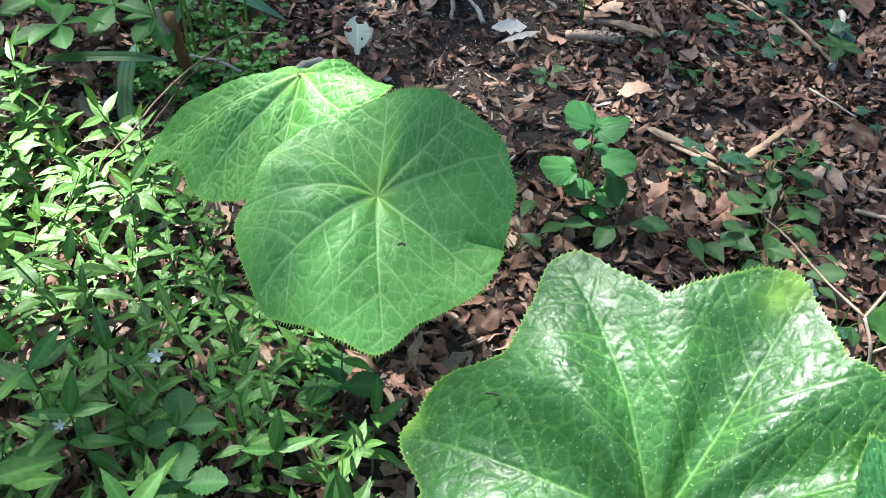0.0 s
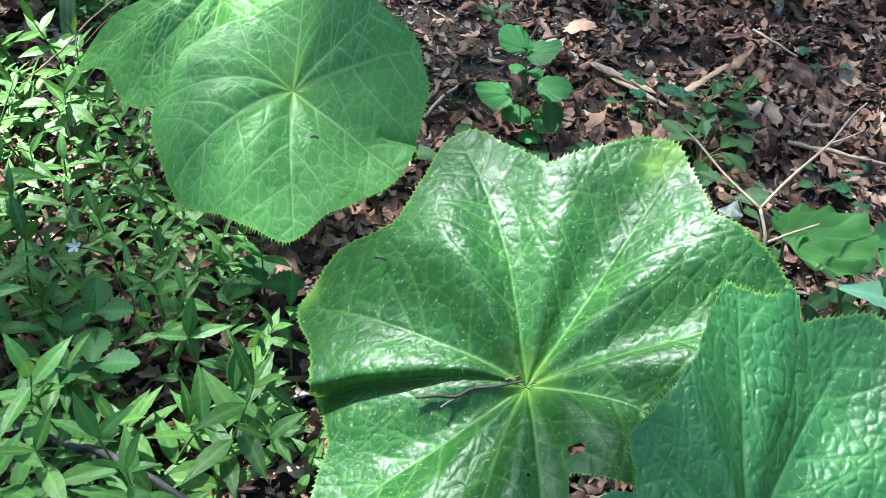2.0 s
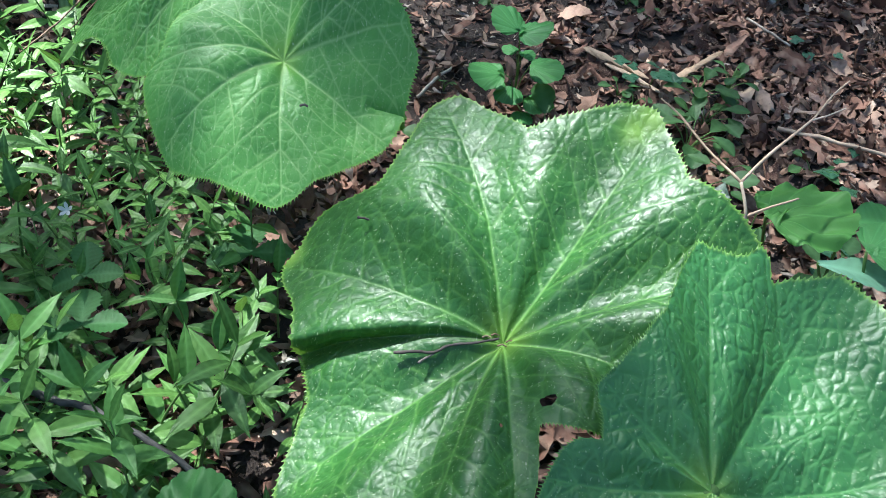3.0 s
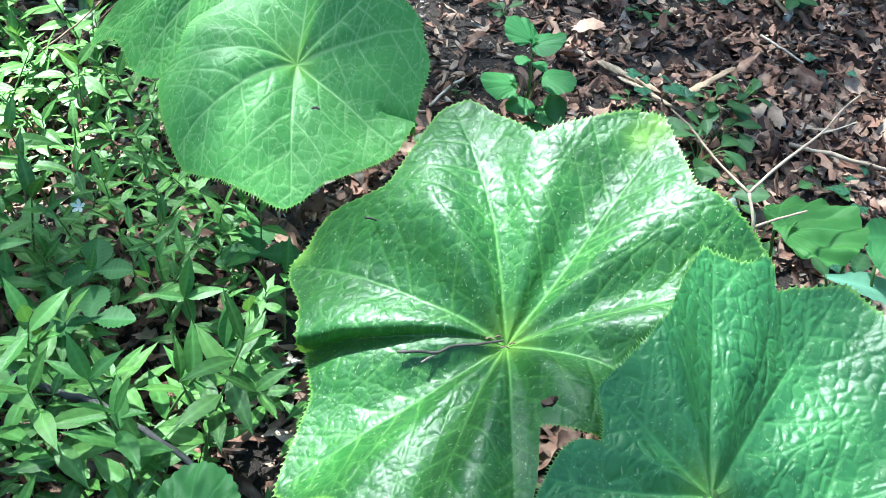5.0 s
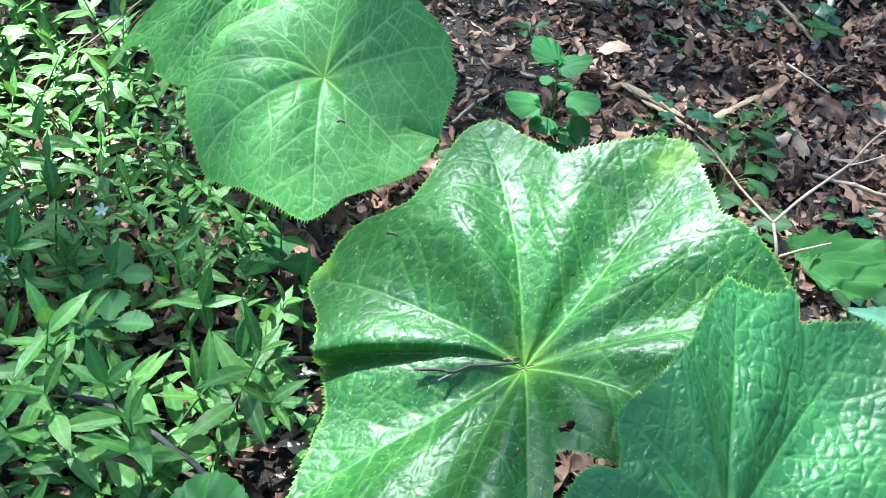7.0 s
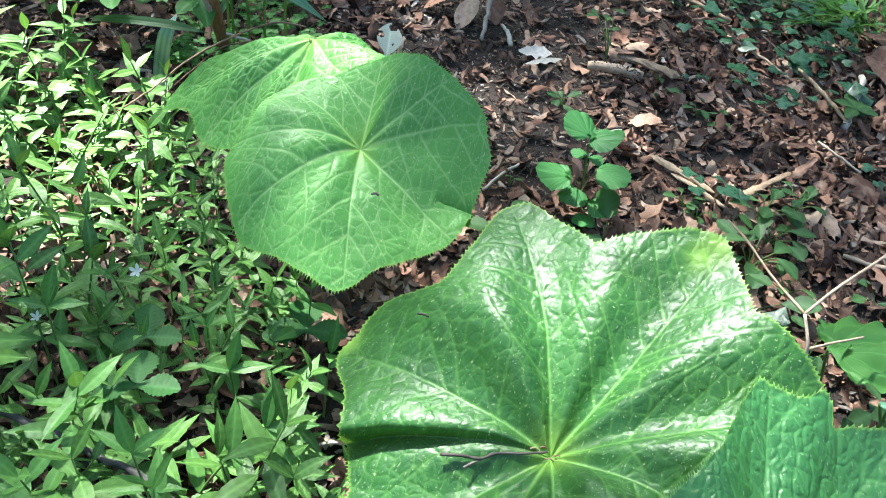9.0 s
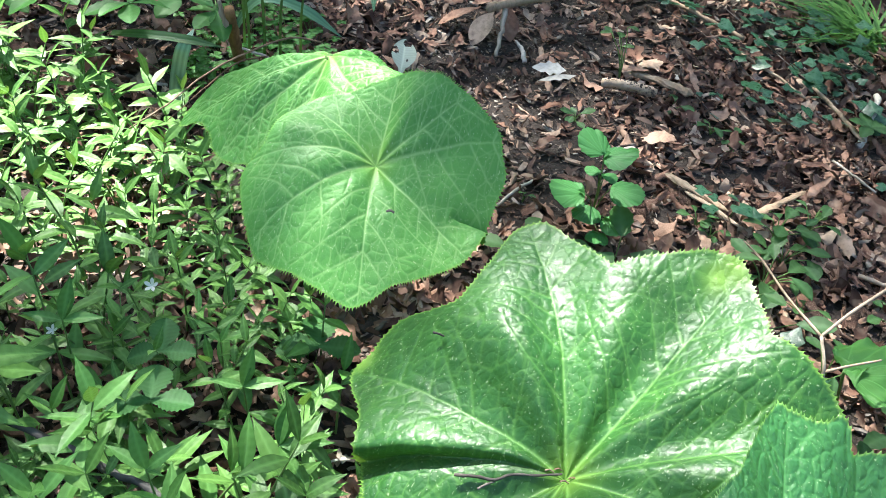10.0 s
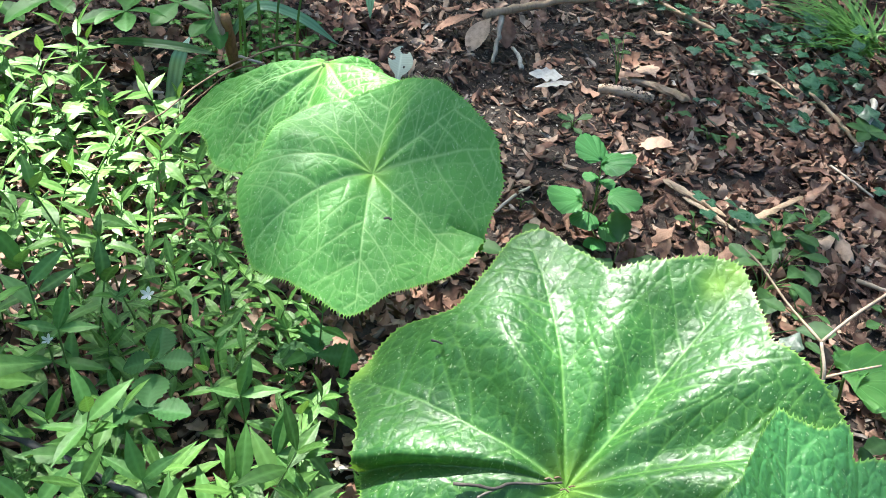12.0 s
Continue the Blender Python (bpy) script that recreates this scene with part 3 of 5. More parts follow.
def herb(height, pairs, seed, first=0.34, leafsize=1.0, material=None):
    """An upright herb: thin bent stem with crossed pairs of narrow pointed leaves, the top ones upright."""
    rnd = random.Random(seed)
    thing = new("groundcover_plant")
    lean = rnd.uniform(0, 6.28)
    tilt = rnd.uniform(0.1, 0.4) * height
    top = Vector((math.cos(lean) * tilt, math.sin(lean) * tilt, height))
    line = bent([(0, 0, -0.01), Vector((top.x * 0.3, top.y * 0.3, height * 0.5)), top], 5)
    part("stem", tube(line, taper(len(line), 0.0022, 0.001), 5), herb_stem_mat, thing)
    turn = rnd.uniform(0, 180)
    leaves = SPRIG_LEAVES if material else HERB_LEAVES
    for k in range(pairs):
        t = first + (1 - first) * k / max(1, pairs - 1)
        p = line[min(len(line) - 1, int(t * (len(line) - 1) + 0.5))]
        turn += 90 + rnd.uniform(-25, 25)
        size = leafsize * (1.12 - 0.24 * t) * rnd.uniform(0.85, 1.15)
        for s in (0, 180):
            if rnd.random() < 0.06:
                continue
            up = rnd.uniform(0, 40) if k < pairs - 1 else rnd.uniform(45, 75)
            ob = part("leaf", rnd.choice(leaves), material or herb_mat, thing)
            ob.matrix_basis = aim(p, turn + s + rnd.uniform(-14, 14), up, rnd.uniform(-22, 22), size)
    return thing


def edge_x(y):
    """Where the herb bed ends towards the litter."""
    return float(np.interp(y, [0.0, 0.3, 0.55, 0.68, 0.78, 0.9, 1.05, 1.2, 1.35, 1.5], [0.05, 0.04, 0.0, -0.06, -0.13, -0.2, -0.3, -0.5, -0.66, -0.95]))


def plant_herbs():
    rnd = random.Random(41)
    label = "leafy green groundcover herb with narrow pointed leaves"
    kinds = []
    for i in range(14):
        k = herb(rnd.uniform(0.13, 0.25), rnd.choice((4, 5, 5, 6)), 100 + i, rnd.uniform(0.25, 0.45), rnd.uniform(0.85, 1.15))
        kinds.append(tagged(k, label, "herb", "groundcover herbs"))
    used, spots = set(), []
    y = 0.02
    while y < 1.46:
        x = -1.3
        while x < 0.1:
            px, py = x + rnd.uniform(-0.03, 0.03), y + rnd.uniform(-0.03, 0.03)
            if px < edge_x(py) - rnd.uniform(-0.02, 0.05) and px > -0.62 - 0.5 * py and py < 1.32 + rnd.uniform(-0.12, 0.08):
                spots.append((px, py))
            x += 0.062
        y += 0.058
    for px, py in spots:
        i = rnd.randrange(len(kinds))
        m = pose(px, py, ground_z(px, py), rnd.uniform(-9, 9), rnd.uniform(-9, 9), rnd.uniform(0, 360)) @ Matrix.Scale(min(rnd.choice((0.55, 0.7, 0.9, 1.05, 1.15)) * rnd.uniform(0.92, 1.08), 0.8 if py > 0.55 and px > -0.4 else 9), 4)
        if i in used:
            ob = copy_thing(kinds[i], m)
        else:
            used.add(i)
            ob = kinds[i]
        ob.matrix_basis = m


plant_herbs()


# ---- leaf litter ----
def dead_leaf_mesh(seed, rows=7, cols=5):
    """A curled, broken dead leaf, about one unit long: a torn blade, or a narrow rolled strip."""
    rnd = random.Random(seed)
    strip = seed % 2 == 0
    curl = rnd.choice((-1, 1)) * (rnd.uniform(1.6, 3.4) if strip else rnd.uniform(0.6, 1.7))
    twist, arch = rnd.uniform(-0.9, 0.9), rnd.uniform(-0.9, 0.9)
    width, blunt = (rnd.uniform(0.24, 0.42), 0.3) if strip else (rnd.uniform(0.45, 0.85), rnd.uniform(0.5, 1.1))
    left = [rnd.uniform(0.45, 1.4) for _ in range(rows)]
    right = [rnd.uniform(0.45, 1.4) for _ in range(rows)]
    v = []
    for i in range(rows):
        t = i / (rows - 1)
        w = width * (math.sin(math.pi * (0.06 + 0.88 * t)) ** blunt)
        for j in range(cols):
            f = 2 * j / (cols - 1) - 1
            u = f * w / 2 * (left[i] if f < 0 else right[i])
            k = curl * 2.2 * (0.7 + 0.6 * t)
            x, z = math.sin(u * k) / k, (1 - math.cos(u * k)) / k
            y = t - 0.5 + (rnd.uniform(-0.12, 0.12) if i in (0, rows - 1) else rnd.uniform(-0.03, 0.03)) - 0.05 * abs(f)
            z += arch * (t - 0.5) ** 2 + twist * x * (t - 0.5) + rnd.uniform(-0.05, 0.05)
            v.append((x + rnd.uniform(-0.03, 0.03), y, z))
    return np.array(v), grid_faces(rows, cols)


def chip_shape(seed):
    """A split chip of bark or wood, one unit long."""
    rnd = random.Random(seed)
    w, h = rnd.uniform(0.18, 0.5), rnd.uniform(0.06, 0.2)
    v = []
    for y in (-0.5, 0.0, 0.5):
        k = rnd.uniform(0.5, 1.0) if y else 1.0
        off = rnd.uniform(-0.1, 0.1)
        for sx, sz in ((-1, -1), (1, -1), (1, 1), (-1, 1)):
            v.append((sx * w / 2 * k + off, y + rnd.uniform(-0.08, 0.08), sz * h / 2 * rnd.uniform(0.6, 1.1)))
    return np.array(v), grid_faces(3, 4, True) + [(3, 2, 1, 0), (8, 9, 10, 11)]


def scatter(shapes, places, name, smooth=True):
    """Joins many small pieces into one mesh. places: index, x, y, z, rx, ry, rz, size."""
    verts, faces, base = [], [], 0
    for k, x, y, z, rx, ry, rz, size in places:
        sv, sf = shapes[k]
        m = np.array(Euler((rx, ry, rz)).to_matrix())
        verts.append(sv @ m.T * size + (x, y, z))
        faces.extend(tuple(i + base for i in f) for f in sf)
        base += len(sv)
    return made(np.concatenate(verts), faces, name, None, smooth)


def litter_amount(x, y):
    """How thickly dead leaves lie: thick in the middle of the open ground, thin on the dark bare soil."""
    a = 0.5 + 0.5 / (1 + math.exp(-(x - 0.33 + 0.12 * math.sin(3 * y)) * 9))
    if -0.3 < x < 0.3 and 1.25 < y < 2.2:
        a *= 0.45
    if x < -0.35:
        a = max(a, 0.75)
    if y < 1.1:
        a = max(a, 0.95)
    if y > 2.15:
        a *= 0.6
    return a * (0.75 + 0.5 * noise.noise(Vector((x * 3, y * 3, 7.7))))


def build_litter():
    rnd = random.Random(77)
    shapes = [dead_leaf_mesh(300 + i) for i in range(32)]
    chips = [chip_shape(500 + i) for i in range(16)]
    thing = new("leaf_litter")
    leaves, bits = [], []
    tries = 0
    while len(leaves) < 15500 and tries < 90000:
        tries += 1
        y = rnd.uniform(0.15, 3.2)
        x = rnd.uniform(-1.5, 1.7)
        if rnd.random() > litter_amount(x, y) or (y < 0.6 and x < -0.5):
            continue
        size = rnd.choice((0.022, 0.028, 0.034, 0.042, 0.05, 0.06, 0.074)) * rnd.uniform(0.8, 1.15)
        leaves.append((rnd.randrange(len(shapes)), x, y, ground_z(x, y) + rnd.uniform(0.004, 0.02), rnd.gauss(0, 0.5), rnd.gauss(0, 0.5), rnd.uniform(0, 6.28), size))
    while len(leaves) < 20000:
        x, y = rnd.uniform(-4.2, 4.2), rnd.uniform(-3.0, 5.4)
        if (x < -1.5 or x > 1.7 or y < 0.15 or y > 3.2) and math.hypot(x, y - 1.2) < 4.3 and not (y < 1.5 and math.hypot(x, y) < 0.6):
            leaves.append((rnd.randrange(len(shapes)), x, y, ground_z(x, y) + rnd.uniform(0.004, 0.02), rnd.gauss(0, 0.5), rnd.gauss(0, 0.5), rnd.uniform(0, 6.28), rnd.uniform(0.05, 0.11)))
    for _ in range(19000):
        y, x = rnd.uniform(0.2, 3.0), rnd.uniform(-1.4, 1.6)
        small = rnd.random() < 0.72
        size = rnd.uniform(0.005, 0.014) if small else rnd.uniform(0.018, 0.045)
        bits.append((rnd.randrange(len(chips)), x, y, ground_z(x, y) + rnd.uniform(0.002, 0.012), rnd.gauss(0, 0.3), rnd.gauss(0, 0.3), rnd.uniform(0, 6.28), size))
    for _ in range(6500):
        y, x = rnd.uniform(1.1, 2.4), rnd.uniform(-0.4, 0.45)
        bits.append((rnd.randrange(len(chips)), x, y, ground_z(x, y) + rnd.uniform(0.001, 0.009), rnd.gauss(0, 0.5), rnd.gauss(0, 0.5), rnd.uniform(0, 6.28), rnd.uniform(0.003, 0.011)))
    near = [p for p in leaves if 0.0 < p[1] < 1.0 and 1.15 < p[2] < 1.75][:290]
    chosen = set(near)
    part("loose_leaves", scatter(shapes, [p for p in leaves if p not in chosen], "loose_leaves"), dead_bulk_mat, thing)["kind"] = "stuff"
    part("bark_chips", scatter(chips, bits, "bark_chips", False), chip_mat, thing)["kind"] = "stuff"
    meshes = [made(v, f, "dead_leaf") for v, f in shapes]
    for k, x, y, z, rx, ry, rz, size in near:
        ob = part("dead_leaf", meshes[k], dead_mat, thing)
        ob.matrix_basis = Matrix.LocRotScale((x, y, z + 0.004), Euler((rx, ry, rz)), (size,) * 3)
    return tagged(thing, "brown curled dead leaves and bark chips covering soil", "leaf litter", kind="stuff")


build_litter()


# ---- an unseen tree overhead, added to break up the sunlight ----
# Crown holes aimed up the sun's path, so sun patches land on chosen spots.
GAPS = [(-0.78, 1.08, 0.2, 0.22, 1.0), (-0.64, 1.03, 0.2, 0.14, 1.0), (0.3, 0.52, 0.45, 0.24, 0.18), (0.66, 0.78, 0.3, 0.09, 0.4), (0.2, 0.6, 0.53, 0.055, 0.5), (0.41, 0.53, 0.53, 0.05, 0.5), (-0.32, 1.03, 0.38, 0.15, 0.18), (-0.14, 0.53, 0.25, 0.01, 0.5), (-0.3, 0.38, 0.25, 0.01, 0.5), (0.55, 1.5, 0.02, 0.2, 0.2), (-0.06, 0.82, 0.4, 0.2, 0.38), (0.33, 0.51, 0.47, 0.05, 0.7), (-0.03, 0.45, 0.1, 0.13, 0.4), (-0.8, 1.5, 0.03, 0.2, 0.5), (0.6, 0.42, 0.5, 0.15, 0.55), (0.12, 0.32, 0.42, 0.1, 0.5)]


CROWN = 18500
# Extra crown leaves, added where a spot below should lie in shade.
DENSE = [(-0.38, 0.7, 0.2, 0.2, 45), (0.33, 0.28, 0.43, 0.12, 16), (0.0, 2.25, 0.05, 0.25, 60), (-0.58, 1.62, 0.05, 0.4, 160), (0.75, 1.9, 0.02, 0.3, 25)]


def build_tree():
    rnd = random.Random(5)
    thing = new("shade_tree")
    thing.location = (-10.5, 11.5, 0)
    trunk = bent([(0, 0, -0.1), (0.05, -0.1, 5.0), (0.3, -0.4, 10.0), (1.2, -1.2, 15.0)])
    part("trunk", tube(trunk, taper(len(trunk), 0.26, 0.07), 12, 0.05), bark_mat, thing)
    for i in range(6):
        end = Vector((rnd.uniform(0.2, 3.4), rnd.uniform(-4.4, 0.6), rnd.uniform(13.8, 16.2)))
        limb = bent([(0.3, -0.4, 10.0), end * 0.5 + Vector((0, 0, 5.6)), end])
        part("limb", tube(limb, taper(len(limb), 0.06, 0.012), 8, 0.05), bark_mat, thing)
    pts = []
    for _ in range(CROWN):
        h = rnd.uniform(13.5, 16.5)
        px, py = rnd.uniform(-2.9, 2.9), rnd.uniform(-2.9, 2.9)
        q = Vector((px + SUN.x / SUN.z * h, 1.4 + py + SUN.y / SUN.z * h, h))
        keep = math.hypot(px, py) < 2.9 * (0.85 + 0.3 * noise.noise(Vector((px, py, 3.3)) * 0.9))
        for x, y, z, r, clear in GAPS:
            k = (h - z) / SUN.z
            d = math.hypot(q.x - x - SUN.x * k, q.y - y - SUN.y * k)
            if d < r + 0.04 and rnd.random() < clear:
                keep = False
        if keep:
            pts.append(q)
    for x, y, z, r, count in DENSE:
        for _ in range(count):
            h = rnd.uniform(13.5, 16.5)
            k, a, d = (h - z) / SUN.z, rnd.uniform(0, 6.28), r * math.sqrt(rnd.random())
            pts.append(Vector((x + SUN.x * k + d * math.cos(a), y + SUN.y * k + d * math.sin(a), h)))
    base = np.array([(0, -0.5, 0), (0.32, -0.1, 0.05), (0.25, 0.25, 0.03), (0, 0.55, -0.05), (-0.25, 0.25, 0.03), (-0.32, -0.1, 0.05)])
    places = [(0, q.x + 10.5, q.y - 11.5, q.z, rnd.gauss(0, 0.5), rnd.gauss(0, 0.5), rnd.uniform(0, 6.28), rnd.uniform(0.08, 0.12)) for q in pts]
    part("crown", scatter([(base, [(0, 1, 2, 3), (0, 3, 4, 5)])], places, "crown"), canopy_mat, thing)
    return tagged(thing, "unseen leafy tree, its crown placed to shade the bed", "tree")


build_tree()


def build_near_tree():
    """A second unseen tree, added behind the bed to screen off sky light: its boughs hang over it and leave the sky
    open to the sunny side and behind.
    """
    rnd = random.Random(15)
    thing = new("shade_tree")
    thing.location = (3.2, 5.0, 0)
    o = Vector(thing.location)
    trunk = bent([(0, 0, -0.1), (-0.1, -0.15, 2.5), (-0.5, -0.7, 5.0), (-1.2, -1.6, 7.4)])
    part("trunk", tube(trunk, taper(len(trunk), 0.22, 0.06), 12, 0.05), bark_mat, thing)
    clumps = []
    for i in range(46):
        a, d = rnd.uniform(0, 6.28), 3.6 * math.sqrt(rnd.random())
        c = Vector((0.9 + d * math.cos(a), 2.0 + d * math.sin(a), rnd.uniform(5.6, 7.6)))
        clumps.append((c, rnd.uniform(0.45, 0.85)))
        if i % 5 == 0:
            limb = bent([(-0.5, -0.7, 5.0), (c - o) * 0.5 + Vector((-0.2, -0.3, 3.0)), c - o])
            part("limb", tube(limb, taper(len(limb), 0.05, 0.01), 7, 0.05), bark_mat, thing)
    base = np.array([(0, -0.5, 0), (0.32, -0.1, 0.05), (0.25, 0.25, 0.03), (0, 0.55, -0.05), (-0.25, 0.25, 0.03), (-0.32, -0.1, 0.05)])
    places = []
    for c, r in clumps:
        for _ in range(230):
            q = c + Vector((rnd.gauss(0, 0.5), rnd.gauss(0, 0.5), rnd.gauss(0, 0.3))) * r
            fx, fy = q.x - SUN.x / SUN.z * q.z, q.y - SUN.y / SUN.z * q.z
            # Leaves that would cast a shadow on the bed are left out.
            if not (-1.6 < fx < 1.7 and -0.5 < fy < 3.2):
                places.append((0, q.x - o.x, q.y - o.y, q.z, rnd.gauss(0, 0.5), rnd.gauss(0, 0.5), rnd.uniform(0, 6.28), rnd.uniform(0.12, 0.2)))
    part("crown", scatter([(base, [(0, 1, 2, 3), (0, 3, 4, 5)])], places, "crown"), canopy_mat, thing)
    return tagged(thing, "unseen broad leafy tree, added to screen the sky above the bed", "tree")


build_near_tree()


# ---- unseen shrubbery, added to close the place and block low sky light ----
def build_unseen_hedge(name, a0, a1, radius, height, seed):
    """A curved stretch of dense shrubbery out of view, facing the bed, added to hold back sky light."""
    rnd = random.Random(seed)
    thing = new(name)
    thing.location = (radius * math.cos((a0 + a1) / 2), 1.2 + radius * math.sin((a0 + a1) / 2), 0)
    o = Vector(thing.location)
    v, rows, cols = [], 10, 26
    for i in range(rows):
        h = height * i / (rows - 1)
        for j in range(cols):
            a = a0 + (a1 - a0) * j / (cols - 1)
            r = radius + 0.35 * noise.noise(Vector((a * 4, h * 1.3, seed))) + 0.5 * (h / height) ** 3
            v.append(Vector((r * math.cos(a), 1.2 + r * math.sin(a), h * (1 + 0.12 * noise.noise(Vector((a * 3, seed, 0)))))) - o)
    part("thicket", made(v, grid_faces(rows, cols), "thicket"), dark_leaf_mat, thing)
    base = np.array([(0, -0.5, 0), (0.32, -0.1, 0.05), (0.25, 0.25, 0.03), (0, 0.55, -0.05), (-0.25, 0.25, 0.03), (-0.32, -0.1, 0.05)])
    places = []
    for _ in range(1400):
        p = v[rnd.randrange(len(v))]
        places.append((0, p.x + rnd.gauss(0, 0.12), p.y + rnd.gauss(0, 0.12), max(0.05, p.z + rnd.gauss(0, 0.15)), rnd.uniform(0, 3), rnd.gauss(0, 0.8), rnd.uniform(0, 6.28), rnd.uniform(0.08, 0.16)))
    part("foliage", scatter([(base, [(0, 1, 2, 3), (0, 3, 4, 5)])], places, "foliage"), canopy_mat, thing)["kind"] = "stuff"
    return tagged(thing, "unseen dense dark green shrubs, added to block low sky light", "hedge", "hedges")


# Each height is set by how much sky that side should let in.
for k in range(6):
    build_unseen_hedge("hedge", k * math.pi / 3, (k + 1) * math.pi / 3 + 0.03, 4.2, (2.6, 3.2, 3.4, 1.9, 1.5, 1.7)[k], 30 + k)


# ---- things on the open ground ----
def stick(name, points, r0, r1, material, label, category="stick", sides=9, rough=0.12, seed=1, split=False):
    """A stick along points; a split one is flattened, ragged and broken to splinters at its ends."""
    line = bent(points, 6)
    base = line[0].copy()
    radii = taper(len(line), r0, r1)
    rnd = random.Random(seed)
    if split:
        radii = [r * rnd.uniform(0.82, 1.12) for r in radii]
        radii[0] *= 0.3
        radii[-1] *= 0.25
    else:
        radii = [r * rnd.uniform(0.9, 1.12) for r in radii]
        line = [p + Vector((rnd.gauss(0, 1), rnd.gauss(0, 1), rnd.gauss(0, 0.5))) * min(r0, r1) * 0.35 for p in line]
    me = tube([p - base for p in line], radii, sides, rough, seed, name)
    if split:
        for v in me.vertices:
            v.co.z *= 0.55
        me.polygons.foreach_set("use_smooth", [False] * len(me.polygons))
    ob = part(name, me, material)
    ob.location = base
    return tagged(ob, label, category)


def forked_twig():
    thing = new("dry_twig")
    thing.location = (0.6, 0.62, 0.0)
    o = Vector(thing.location)
    fork = Vector((0.565, 0.731, 0.392)) - o
    knee = Vector((0.578, 0.702, 0.36)) - o
    line = bent([(0, 0, -0.01), (0.0, 0.03, 0.15), (-0.01, 0.06, 0.28), knee, fork], 5)
    part("stem", tube(line, taper(len(line), 0.0028, 0.0022), 7, 0.1), twig_mat, thing)
    for ends, r in (([fork, (0.53, 0.8, 0.385), (0.5, 0.865, 0.385), (0.478, 0.906, 0.38)], 0.0024), ([fork, (0.6, 0.77, 0.41), (0.645, 0.815, 0.425), (0.669, 0.842, 0.43), (0.69, 0.868, 0.45), (0.713, 0.891, 0.46)], 0.0026),
                    ([(0.66, 0.833, 0.428), (0.69, 0.85, 0.43), (0.716, 0.868, 0.432)], 0.0016), ([knee, (0.6, 0.708, 0.372), (0.645, 0.728, 0.38)], 0.0024)):
        p = [q if isinstance(q, Vector) else Vector(q) - o for q in ends]
        line = bent(p, 4)
        part("branch", tube(line, taper(len(line), r * 0.85, r * 0.5), 7, 0.18, 3), twig_mat, thing)
    return tagged(thing, "thin bare tan forked twig standing upright", "twig")


forked_twig()
stick("dry_stick", [(0.452, 1.558, 0.028), (0.52, 1.518, 0.03), (0.597, 1.474, 0.022)], 0.011, 0.007, wood_mat, "split tan dry stem lying on leaf litter", seed=3, rough=0.25, split=True)
stick("dry_stick", [(0.5, 1.515, 0.022), (0.56, 1.478, 0.024), (0.625, 1.43, 0.02)], 0.008, 0.005, wood_mat, "thin tan split stem lying on leaf litter", seed=4, rough=0.25, split=True)
stick("dry_stick", [(0.655, 1.48, 0.03), (0.72, 1.55, 0.032), (0.78, 1.62, 0.026)], 0.008, 0.006, wood_mat, "short pale broken stem among dead leaves", seed=5, rough=0.25, split=True)
stick("broken_branch", [(0.345, 1.995, 0.03), (0.43, 1.975, 0.034), (0.515, 1.95, 0.03)], 0.012, 0.017, wood_mat, "bleached split branch on the ground", "branch", 10, 0.22, 6, True)
stick("dry_stick", [(0.85, 2.14, 0.03), (0.9, 2.03, 0.034), (0.955, 1.9, 0.03)], 0.005, 0.006, wood_mat, "long straight tan stick on dead leaves", seed=7)
stick("dry_stick", [(0.64, 2.26, 0.03), (0.74, 2.16, 0.035), (0.82, 2.07, 0.03)], 0.004, 0.004, wood_mat, "thin pale stick among ivy", seed=8)
stick("dry_stick", [(0.42, 2.5, 0.04), (0.52, 2.42, 0.045), (0.66, 2.33, 0.04)], 0.007, 0.007, wood_mat, "thin pale stick among ivy", seed=9)
stick("dry_stick", [(0.86, 1.35, 0.03), (0.96, 1.32, 0.04), (1.12, 1.3, 0.03)], 0.005, 0.004, twig_mat, "long greenish tan stem lying in litter", seed=10)
stick("dry_stick", [(0.86, 1.78, 0.03), (0.9, 1.73, 0.034), (0.95, 1.68, 0.03)], 0.003, 0.003, pale_mat, "thin white straw on dead leaves", seed=11)
stick("bleached_stick", [(1.0, 2.1, 0.07), (0.985, 2.02, 0.06), (0.965, 1.95, 0.03), (0.945, 1.89, 0.02)], 0.008, 0.01, pale_mat, "smooth bleached white stem piece", "stick", 9, 0.08, 12)
stick("fallen_stalk", [(-0.07, 2.04, 0.1), (-0.034, 2.08, 0.1), (0.1, 2.2, 0.105), (0.3, 2.36, 0.1), (0.5, 2.46, 0.1)], 0.013, 0.008, wood_mat, "long dry brown leaf stalk raised over soil", "stalk", 9, 0.06, 13)
stick("grey_stick", [(-0.03, 2.07, 0.09), (-0.022, 2.0, 0.05), (-0.02, 1.94, 0.015)], 0.008, 0.005, pale_mat, "short grey weathered stick leaning on a stalk", "stick", 8, 0.15, 14)
stick("grey_stick", [(0.02, 2.02, 0.03), (0.045, 1.98, 0.03), (0.06, 1.94, 0.02)], 0.004, 0.007, pale_mat, "short grey chip of weathered wood", "stick", 7, 0.15, 15)
stick("dark_branch", [(-0.5, 0.46, 0.15), (-0.34, 0.43, 0.17), (-0.26, 0.405, 0.185), (-0.18, 0.388, 0.188), (-0.08, 0.342, 0.2), (-0.02, 0.31, 0.19)], 0.0054, 0.0036, lichen_mat, "dark lichen-spotted fallen branch among herbs", "branch", 9, 0.25, 16)
